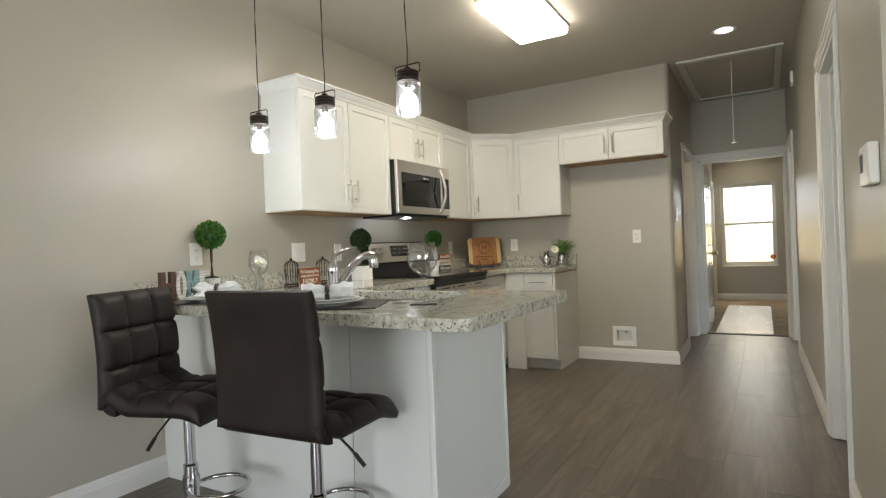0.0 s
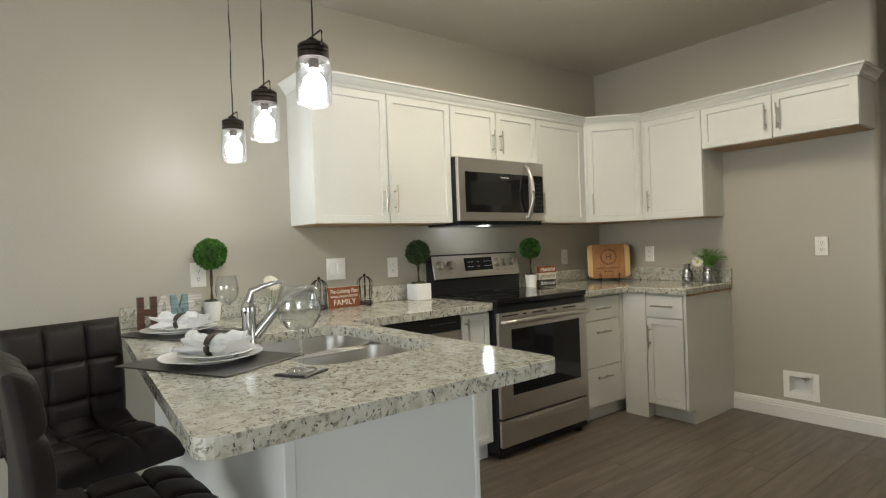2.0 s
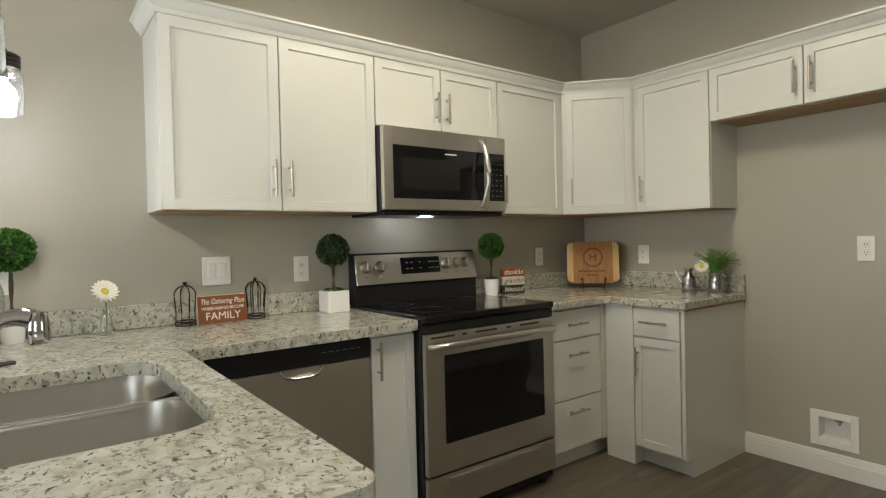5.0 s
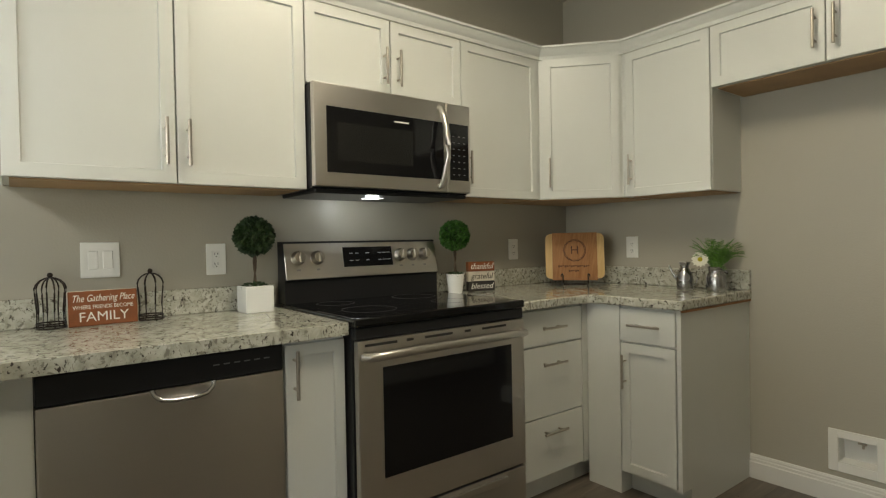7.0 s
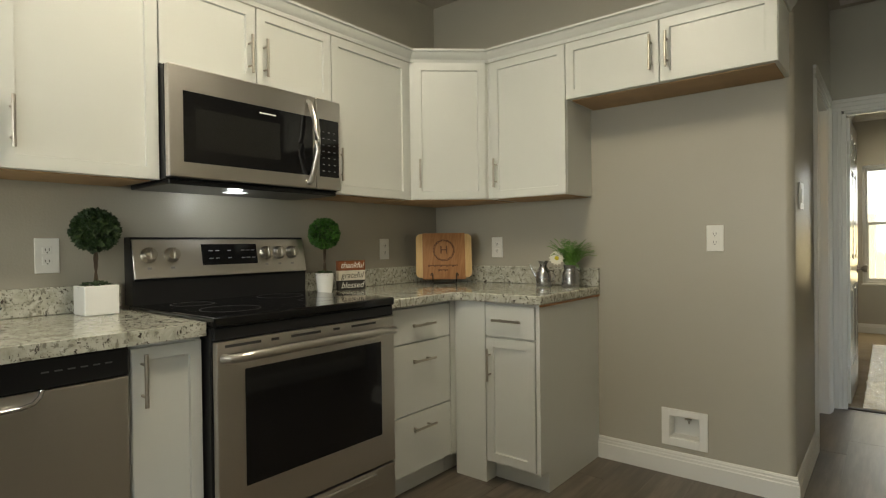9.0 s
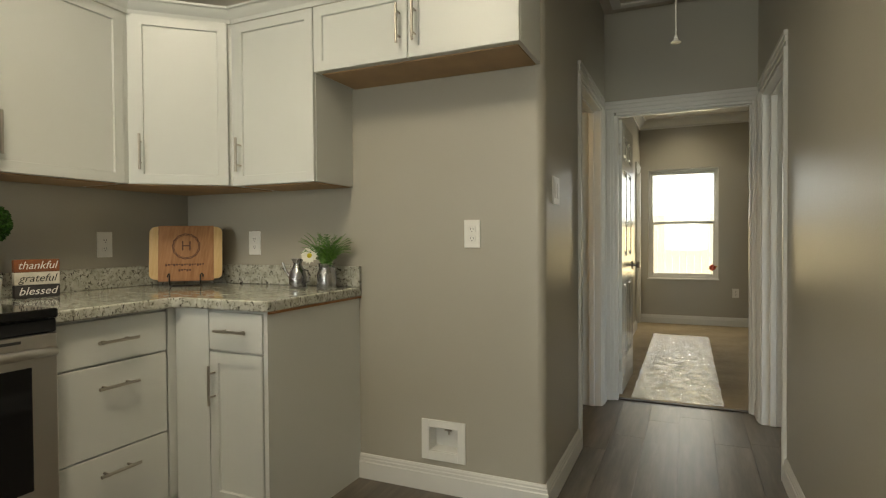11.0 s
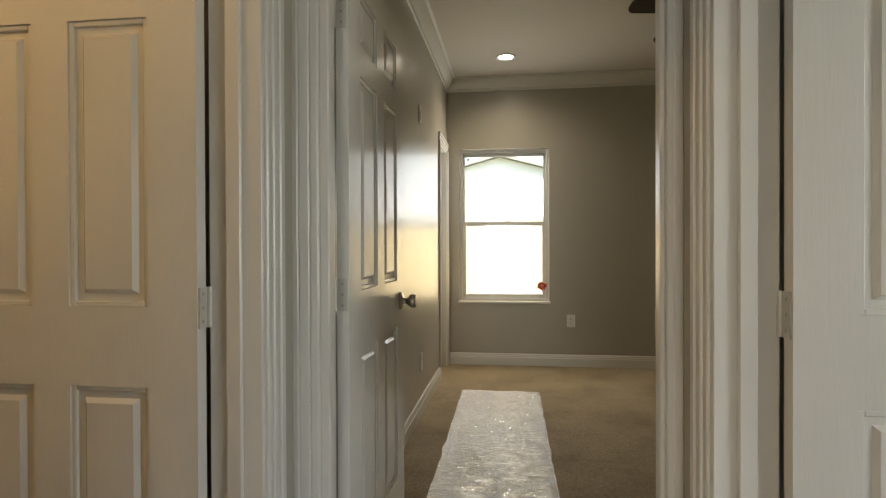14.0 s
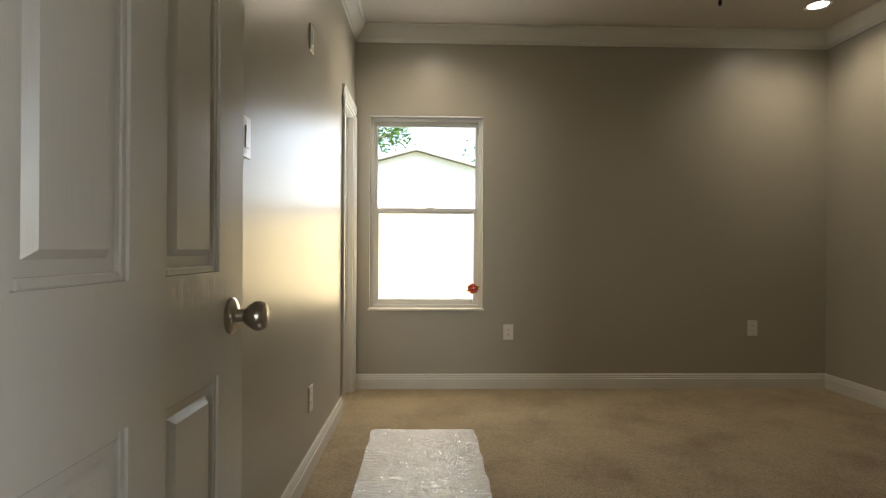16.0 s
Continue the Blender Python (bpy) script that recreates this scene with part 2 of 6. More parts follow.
M["film"] = thin_glass("crinkled_protective_film", 0.08, 0.25, 0.74, (0.9, 0.89, 0.87), 0.017)
M["leather"] = leather()
M["rust"] = painted("rust_orange_board", (0.22, 0.066, 0.018), 0.55, 0.15, 30, 0.1)
M["cream"] = painted("whitewashed_board", (0.62, 0.57, 0.48), 0.6, 0.12, 40, 0.1)
M["char"] = painted("charcoal_board", (0.035, 0.030, 0.028), 0.6, 0.2, 40, 0.1)
M["white_ink"] = mat("white_ink", (0.8, 0.78, 0.72), 0.6)[0]
M["black_ink"] = mat("black_ink", (0.03, 0.025, 0.02), 0.6)[0]
M["grey_ink"] = mat("grey_print", (0.35, 0.35, 0.36), 0.5)[0]
M["grey_dim"] = mat("dim_grey_print", (0.12, 0.12, 0.125), 0.5)[0]
M["burn"] = mat("burnt_wood_engraving", (0.10, 0.035, 0.012), 0.6)[0]
M["oak"] = wood("reddish_board_wood", (0.27, 0.112, 0.034), (0.42, 0.20, 0.072), (40, 3, 3))
M["pale_wood"] = wood("pale_edge_wood", (0.55, 0.36, 0.14), (0.66, 0.46, 0.22), (40, 3, 3))
M["walnut"] = wood("dark_brown_letter_wood", (0.035, 0.016, 0.009), (0.11, 0.05, 0.028))
M["teal"] = wood("weathered_teal_wood", (0.05, 0.13, 0.14), (0.26, 0.36, 0.36))
M["chalk"] = wood("weathered_white_wood", (0.30, 0.27, 0.23), (0.72, 0.70, 0.66))
M["leaf"] = leaf("boxwood_leaves", (0.02, 0.075, 0.008), (0.07, 0.20, 0.025))
M["leaf_dark"] = leaf("dark_boxwood_leaves", (0.012, 0.03, 0.010), (0.04, 0.075, 0.022))
M["fern"] = leaf("fern_leaves", (0.04, 0.12, 0.015), (0.14, 0.30, 0.05))
M["stem"] = mat("brown_stem", (0.07, 0.045, 0.025), 0.8)[0]
M["petal"] = mat("white_petal", (0.82, 0.80, 0.70), 0.5)[0]
M["yellow"] = mat("yellow_flower_eye", (0.62, 0.52, 0.035), 0.6)[0]
M["red"] = leaf("red_petals", (0.30, 0.015, 0.01), (0.45, 0.06, 0.03))
M["glass"] = thin_glass("clear_thin_glass", 0.02, 1.0, 0.075, (0.955, 0.962, 0.962))
M["pane"] = thin_glass("window_pane")
M["cloth"] = painted("pale_grey_linen", (0.66, 0.67, 0.67), 0.85, 0.05, 20, 0.3, 500)
M["mat"] = painted("charcoal_placemat", (0.02, 0.017, 0.016), 0.35, 0.1, 30, 0.2)
M["ring"] = mat("dark_napkin_ring", (0.07, 0.06, 0.05), 0.35, 0.6)[0]
M["mosaic"] = painted("mosaic_coaster_inlay", (0.20, 0.19, 0.175), 0.4, 0.75, 130, 0.3, 260)
M["bulb"] = glow("lit_bulb", (0.97, 0.98, 1.0), 9.0)
M["jar"] = thin_glass("bright_jar_glass", 0.16, 0.9, 0.16, (0.95, 0.96, 0.97))
M["diffuser"] = glow("lit_diffuser", (1.0, 0.93, 0.80), 4.0)
M["can"] = glow("lit_downlight", (1.0, 0.97, 0.93), 3.0)
M["hoodlamp"] = glow("lit_hood_lens", (0.9, 0.96, 1.0), 0.7)
M["fence"] = wood("weathered_fence_board", (0.42, 0.34, 0.22), (0.60, 0.50, 0.34), (3, 3, 30), 0.8)
M["siding"] = painted("pale_siding", (0.7, 0.69, 0.66), 0.7, 0.04)
M["roof"] = painted("grey_shingle", (0.25, 0.24, 0.23), 0.8, 0.1, 8)
M["grass"] = painted("dry_lawn", (0.20, 0.22, 0.08), 0.95, 0.3, 3, 0.6, 60)
M["bark"] = painted("tree_bark", (0.12, 0.09, 0.06), 0.9, 0.25, 8, 0.6, 40)
M["tree"] = leaf("tree_leaves", (0.04, 0.10, 0.02), (0.12, 0.22, 0.05))
M["fanblade"] = painted("dark_fan_blade", (0.035, 0.026, 0.022), 0.4, 0.1, 8)
M["dark_room"] = painted("closet_shadow_paint", (0.3, 0.28, 0.25), 0.7, 0.05)
M["threshold"] = mat("dark_threshold_strip", (0.06, 0.05, 0.045), 0.5)[0]
M["screen"] = mat("lcd_screen", (0.012, 0.012, 0.012), 0.2)[0]


# ---- mesh tools ----
def box(bm, lo, hi, bevel=0.0, seg=1):
    size = [b - a for a, b in zip(lo, hi)]
    mid = [(a + b) / 2 for a, b in zip(lo, hi)]
    r = bmesh.ops.create_cube(bm, size=1.0, matrix=Matrix.LocRotScale(mid, None, size))
    if bevel > 0:
        ed = list({e for v in r["verts"] for e in v.link_edges})
        bmesh.ops.bevel(bm, geom=ed, offset=bevel, segments=seg, affect="EDGES", profile=0.5)
    return bm


def B(lo, hi, bevel=0.0, seg=1):
    return box(bmesh.new(), lo, hi, bevel, seg)


def cyl(bm, p0, p1, r0, r1=None, n=20, caps=True):
    p0, p1 = Vector(p0), Vector(p1)
    d = p1 - p0
    m = Matrix.Translation((p0 + p1) / 2) @ d.to_track_quat("Z", "Y").to_matrix().to_4x4()
    bmesh.ops.create_cone(bm, cap_ends=caps, segments=n, radius1=r0, radius2=r0 if r1 is None else r1, depth=d.length, matrix=m)
    return bm


def lathe(bm, prof, c=(0, 0, 0), n=28, m=None, caps=True):
    rings = []
    for r, z in prof:
        ring = []
        for k in range(n):
            a = 2 * math.pi * k / n
            p = Vector((c[0] + r * math.cos(a), c[1] + r * math.sin(a), c[2] + z))
            ring.append(bm.verts.new(m @ p if m else p))
        rings.append(ring)
    for a, b in zip(rings, rings[1:]):
        for k in range(n):
            bm.faces.new((a[k], a[(k + 1) % n], b[(k + 1) % n], b[k]))
    for ring, flip in ((rings[0], True), (rings[-1], False)):
        if caps and max((v.co - ring[0].co).length for v in ring) > 1e-6:
            bm.faces.new(ring[::-1] if flip else ring)
    return bm


def tube(bm, pts, r, n=8, closed=False):
    pts = [Vector(p) for p in pts]
    rings = []
    up = Vector((0, 0, 1))
    for i, p in enumerate(pts):
        a = pts[i - 1] if (i or closed) else p
        b = pts[(i + 1) % len(pts)] if (i < len(pts) - 1 or closed) else p
        d = (b - a).normalized()
        s = d.cross(up)
        if s.length < 1e-3:
            s = d.cross(Vector((0, 1, 0)))
        s.normalize()
        u = s.cross(d)
        rr = r[i] if isinstance(r, (list, tuple)) else r
        rings.append([bm.verts.new(p + rr * (math.cos(2 * math.pi * k / n) * s + math.sin(2 * math.pi * k / n) * u)) for k in range(n)])
    pairs = list(zip(rings, rings[1:])) + ([(rings[-1], rings[0])] if closed else [])
    for a, b in pairs:
        for k in range(n):
            bm.faces.new((a[k], a[(k + 1) % n], b[(k + 1) % n], b[k]))
    if not closed:
        bm.faces.new(rings[0][::-1])
        bm.faces.new(rings[-1])
    return bm


def fillet(poly, radii, seg=5):
    out = []
    n = len(poly)
    for i, p in enumerate(poly):
        p, a, b = Vector(p), Vector(poly[i - 1]), Vector(poly[(i + 1) % n])
        r = radii[i] if isinstance(radii, (list, tuple)) else radii
        if r <= 0:
            out.append(p)
            continue
        u, w = (a - p).normalized(), (b - p).normalized()
        half = u.angle(w) / 2
        t = r / math.tan(half)
        c = p + (u + w).normalized() * (r / math.sin(half))
        s, e = p + u * t - c, p + w * t - c
        ang = s.angle_signed(e)
        for k in range(seg + 1):
            q = s.copy()
            q.rotate(Matrix.Rotation(-ang * k / seg, 2))
            out.append(c + q)
    return out


def prism(bm, poly, z0, z1):
    lo = [bm.verts.new((p[0], p[1], z0)) for p in poly]
    hi = [bm.verts.new((p[0], p[1], z1)) for p in poly]
    n = len(poly)
    for k in range(n):
        bm.faces.new((lo[k], lo[(k + 1) % n], hi[(k + 1) % n], hi[k]))
    bm.faces.new(lo[::-1])
    bm.faces.new(hi)
    bmesh.ops.recalc_face_normals(bm, faces=bm.faces[:])
    return bm


def sweep(bm, path, prof, closed=False):
    """Run a profile of (out, z) along a plan path; out is to the right of the way."""
    pts = [Vector(p) for p in path]
    n = len(pts)
    rows = []
    for i, p in enumerate(pts):
        d0 = (p - pts[i - 1]).normalized() if (i or closed) else None
        d1 = (pts[(i + 1) % n] - p).normalized() if (i < n - 1 or closed) else None
        d0, d1 = d0 or d1, d1 or d0
        n0, n1 = Vector((d0.y, -d0.x)), Vector((d1.y, -d1.x))
        mit = (n0 + n1).normalized()
        mit = mit / max(0.3, mit.dot(n0))
        rows.append([bm.verts.new((p.x + mit.x * o, p.y + mit.y * o, z)) for o, z in prof])
    k = len(prof)
    pairs = list(zip(rows, rows[1:])) + ([(rows[-1], rows[0])] if closed else [])
    for a, b in pairs:
        for j in range(k):
            bm.faces.new((a[j], a[(j + 1) % k], b[(j + 1) % k], b[j]))
    if not closed:
        bm.faces.new(rows[0])
        bm.faces.new(rows[-1][::-1])
    bmesh.ops.recalc_face_normals(bm, faces=bm.faces[:])
    return bm


def mesh_of(name, bm, material, smooth=None):
    me = bpy.data.meshes.new(name)
    bm.normal_update()
    bm.to_mesh(me)
    bm.free()
    for m in material if isinstance(material, (list, tuple)) else [material]:
        me.materials.append(m)
    if smooth:
        for p in me.polygons:
            p.use_smooth = True
        me.set_sharp_from_angle(angle=radians(smooth))
    return me


def part(name, bm, material, parent, label="", smooth=None):
    me = bm if isinstance(bm, bpy.types.Mesh) else mesh_of(name, bm, material, smooth)
    ob = new(name, me)
    ob.parent = parent
    if parent.get("_w"):
        ob.matrix_parent_inverse = parent.matrix_basis.inverted()
    return tagged(ob, label=label)


def thing(name, at, label, category, group="", world=True):
    """A thing's Empty. world: its parts are given in the place's own axes."""
    ob = new(name)
    ob.empty_display_size = 0.05
    ob.matrix_basis = at if isinstance(at, Matrix) else Matrix.Translation(at)
    if world:
        ob["_w"] = 1
    return tagged(ob, label, category, group)


def solo(name, bm, material, label, category, group="", kind="", smooth=None):
    return tagged(new(name, mesh_of(name, bm, material, smooth)), label, category, group, kind)


def structure(name, bm, material, label, category="", smooth=None):
    return solo(name, bm, material, label, category or name.rstrip("_0123456789").split("_")[0], "", "structure", smooth)


def text_mesh(body, size, depth, m, shear=0.0, align="CENTER"):
    cu = bpy.data.curves.new("writing", "FONT")
    cu.body, cu.size, cu.extrude, cu.align_x, cu.align_y, cu.shear, cu.resolution_u = body, size, depth, align, "CENTER", shear, 3
    ob = new("writing", cu)
    me = bpy.data.meshes.new_from_object(ob.evaluated_get(bpy.context.evaluated_depsgraph_get()))
    bpy.data.objects.remove(ob)
    me.transform(m)
    return me


def wall_cells(bm, axis, p0, p1, a0, a1, z0, z1, holes):
    """Boxes of a wall that runs along x or y, with openings (a0, a1, z0, z1) left free."""
    cuts = sorted({a0, a1, *[h[0] for h in holes], *[h[1] for h in holes]})
    for s, e in zip(cuts, cuts[1:]):
        mid = (s + e) / 2
        spans, z = [], z0
        for h in sorted([h for h in holes if h[0] < mid < h[1]], key=lambda h: h[2]):
            if h[2] > z:
                spans.append((z, h[2]))
            z = h[3]
        if z < z1:
            spans.append((z, z1))
        for lo, hi in spans:
            if axis == "x":
                box(bm, (s, p0, lo), (e, p1, hi))
            else:
                box(bm, (p0, s, lo), (p1, e, hi))
    return bm


# ---- the shell ----
XL, YB, HL, HR, YD, YE = -1.618, 6.525, 0.408, 1.400, 8.30, 8.405
BL, YF, BR, ZC, YS = 0.337, 12.20, 3.92, 2.705, -3.2
T = 0.12
LD = (7.34, 8.125)      # door to the warm-lit room
RD = (7.30, 8.12)      # door to the daylit room
ND = (4.05, 4.88)      # nearer door on the hall's long wall
BD = (0.468, 1.335)      # bedroom door
HEAD = 2.012
CD = (11.63, 12.10)    # closet door
WX0, WX1, WZ0, WZ1 = 0.446, 1.292, 0.600, 2.042

bm = wall_cells(bmesh.new(), "y", XL - T, XL, YS, YD + T, 0, ZC, [])
structure("wall_west", bm, M["wall"], "smooth greige painted wall behind the kitchen", "wall")
bm = wall_cells(bmesh.new(), "x", YB, YB + T, XL, HL - T, 0, ZC, [(-0.125, 0.015, 0.182, 0.290)])
structure("wall_kitchen_back", bm, M["wall"], "greige painted wall with the empty fridge bay", "wall")
bm = wall_cells(bmesh.new(), "y", HL - T, HL, YB + 0.05, YD, 0, ZC, [(*LD, 0, HEAD)])
RC = 0.038              # bullnose corner
prism(bm, [(HL - T, YB + 0.05), (HL - T, YB)] + [(HL - RC + RC * math.sin(a), YB + RC - RC * math.cos(a)) for a in (k * math.pi / 24 for k in range(13))] + [(HL, YB + 0.05)], 0, ZC)
structure("wall_hall_west", bm, M["wall"], "greige hall wall with a rounded corner", "wall", 30)
bm = wall_cells(bmesh.new(), "y", HR, HR + T, 3.07, YD, 0, ZC, [(*ND, 0, HEAD), (*RD, 0, HEAD)])
structure("wall_hall_east", bm, M["wall"], "long satin greige wall of the hall", "wall")
bm = wall_cells(bmesh.new(), "x", 3.07, 3.07 + T, HR + T, BR, 0, ZC, [])
structure("wall_return", bm, M["wall"], "plain greige wall of the living room", "wall")
bm = wall_cells(bmesh.new(), "x", YD, YE, XL, BR, 0, ZC, [(*BD, 0, HEAD)])
structure("wall_bedroom_door", bm, M["wall"], "greige wall at the end of the hall", "wall")
bm = wall_cells(bmesh.new(), "y", BL - T, BL, YE, YF, 0, ZC, [(*CD, 0, HEAD)])
structure("wall_bedroom_west", bm, M["wall"], "satin greige bedroom wall that mirrors the window light", "wall")
bm = wall_cells(bmesh.new(), "x", YF, YF + 0.15, BL - T - 0.8, BR + T, 0, ZC, [(WX0, WX1, WZ0, WZ1)])
structure("wall_bedroom_north", bm, M["wall"], "greige bedroom wall with the window", "wall")
# the living room opening is unseen, cut for the added side lamp
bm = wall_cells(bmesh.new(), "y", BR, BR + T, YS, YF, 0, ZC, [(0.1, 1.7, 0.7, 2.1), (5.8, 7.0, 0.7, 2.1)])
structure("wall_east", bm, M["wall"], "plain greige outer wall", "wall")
bm = wall_cells(bmesh.new(), "x", YS - T, YS, XL - T, BR + T, 0, ZC, [(-0.6, 1.8, 0.65, 2.05)])
structure("wall_south", bm, M["wall"], "plain greige living room wall with a wide window", "wall")
bm = wall_cells(bmesh.new(), "y", BL - T - 0.8, BL - T - 0.7, YE, YF, 0, ZC, [])
structure("wall_closet", bm, M["dark_room"], "plain closet wall behind the bedroom", "wall")
structure("ceiling", B((XL - T, YS - T, ZC), (BR + T, YF + 0.15, ZC + 0.1)), M["ceil"], "flat pale greige painted ceiling", "ceiling")
floor = structure("floor", B((XL - T, YS - T, -0.12), (BR + T, YE - 0.06, -0.004)), M["vinyl"], "grey wood-look vinyl plank floor", "floor")
structure("carpet", B((BL - T, YE - 0.06, -0.12), (BR, YF, 0.004)), M["carpet"], "worn beige wall-to-wall carpet", "carpet")
structure("threshold", B((BD[0], YE - 0.085, -0.004), (BD[1], YE - 0.045, 0.008), 0.003), M["threshold"], "dark strip between vinyl and carpet", "threshold")

# baseboards: out is to the right of the way
BASE = [(0, 0.0), (0.017, 0.0), (0.017, 0.078), (0.013, 0.082), (0.013, 0.094), (0.010, 0.098), (0.010, 0.106), (0.005, 0.115), (0, 0.115)]


def baseboard(path):
    structure("baseboard", sweep(bmesh.new(), path, BASE), M["trim"], "white moulded baseboard along the wall", "baseboard")


baseboard([(XL, YS), (XL, 2.93)])
CW = 0.07
baseboard([(-0.492, YB), (HL, YB), (HL, LD[0] - CW)])
baseboard([(HL, LD[1] + CW), (HL, YD)])
baseboard([(HR, YD), (HR, RD[1] + CW)])
baseboard([(HR, RD[0] - CW), (HR, ND[1] + CW)])
baseboard([(HR, ND[0] - CW), (HR, 3.07), (BR, 3.07), (BR, YS)])
baseboard([(BL, CD[1] + CW), (BL, YF), (BR, YF), (BR, YE), (BD[1] + CW, YE)])
baseboard([(BD[0] - CW, YE), (BL, YE), (BL, CD[0] - CW)])
CROWN = [(0, 2.585), (0.012, 2.585), (0.014, 2.612), (0.034, 2.630), (0.062, 2.668), (0.068, 2.694), (0.088, 2.698), (0.088, 2.7045), (0, 2.7045)]
structure("crown_trim", sweep(bmesh.new(), [(BL, YE), (BL, YF), (BR, YF), (BR, YE)], CROWN, True), M["trim"], "white crown moulding round the bedroom ceiling", "trim", 30)


# door casings, jambs and doors
def door_surround(name, axis, a0, a1, p_front, side, wall_lo, wall_hi, label, both=True, deep=False):
    """axis: the way the wall runs; p_front: the seen face; side: +1 where that face looks up the other axis; deep: a rebate for the leaf."""
    root = tagged(thing(name, (0, 0, 0), label, "door frame"), kind="structure")

    def bx(a, b, p, q, z0, z1, bev=0.003):
        p, q = min(p, q), max(p, q)
        return B((a, p, z0), (b, q, z1), bev) if axis == "x" else B((p, a, z0), (q, b, z1), bev)

    faces = [(p_front, side)] + ([(wall_lo if abs(p_front - wall_hi) < 1e-4 else wall_hi, -side)] if both else [])
    for p, s in faces:
        for k, (u, w) in enumerate(((a0 - CW, a0 + 0.004), (a1 - 0.004, a1 + CW))):
            t = bmesh.new()
            inner, outer = (w, u) if k == 0 else (u, w)
            sgn = 1 if outer > inner else -1
            for x0, x1, th in ((0.0, 0.022, 0.010), (0.022, 0.050, 0.015), (0.050, 0.074, 0.019)):
                e0, e1 = sorted((inner + sgn * x0, inner + sgn * x1))
                q = bx(e0, e1, p, p + s * th, 0, HEAD + 0.004, 0.003)
                me = bpy.data.meshes.new("tmp")
                q.to_mesh(me)
                q.free()
                t.from_mesh(me)
                bpy.data.meshes.remove(me)
            part("casing", t, M["trim"], root)
        t = bmesh.new()
        for z0, z1, th in ((-0.004, 0.022, 0.010), (0.022, 0.050, 0.015), (0.050, 0.074, 0.019)):
            q = bx(a0 - CW, a1 + CW, p, p + s * th, HEAD + 0.004 + z0, HEAD + 0.004 + z1, 0.003)
            me = bpy.data.meshes.new("tmp")
            q.to_mesh(me)
            q.free()
            t.from_mesh(me)
            bpy.data.meshes.remove(me)
        part("head_casing", t, M["trim"], root)
    e = 0.002
    for a, b in ((a0, a0 + (0.005 if deep else 0.018)), (a1 - 0.018, a1)):
        part("jamb", bx(a, b, wall_lo - e, wall_hi + e, 0, HEAD, 0.002), M["trim"], root)
    part("head_jamb", bx(a0 + 0.018, a1 - 0.018, wall_lo - e, wall_hi + e, HEAD - 0.018, HEAD, 0.002), M["trim"], root)
    mid = (wall_lo + wall_hi) / 2 - (0.02 if deep else 0)
    for a, b in ((a0 + 0.018, a0 + 0.03), (a1 - 0.03, a1 - 0.018)):
        if deep and a < a0 + 0.02:
            part("stop", bx(a0 + 0.0045, b, wall_lo - e, wall_lo + 0.048, 0, HEAD - 0.018, 0.003), M["trim"], root)
        else:
            part("stop", bx(a, b, mid - 0.018, mid + 0.018, 0, HEAD - 0.018, 0.003), M["trim"], root)
    part("head_stop", bx(a0 + 0.03, a1 - 0.03, mid - 0.018, mid + 0.018, HEAD - 0.03, HEAD - 0.018, 0.003), M["trim"], root)
    return root


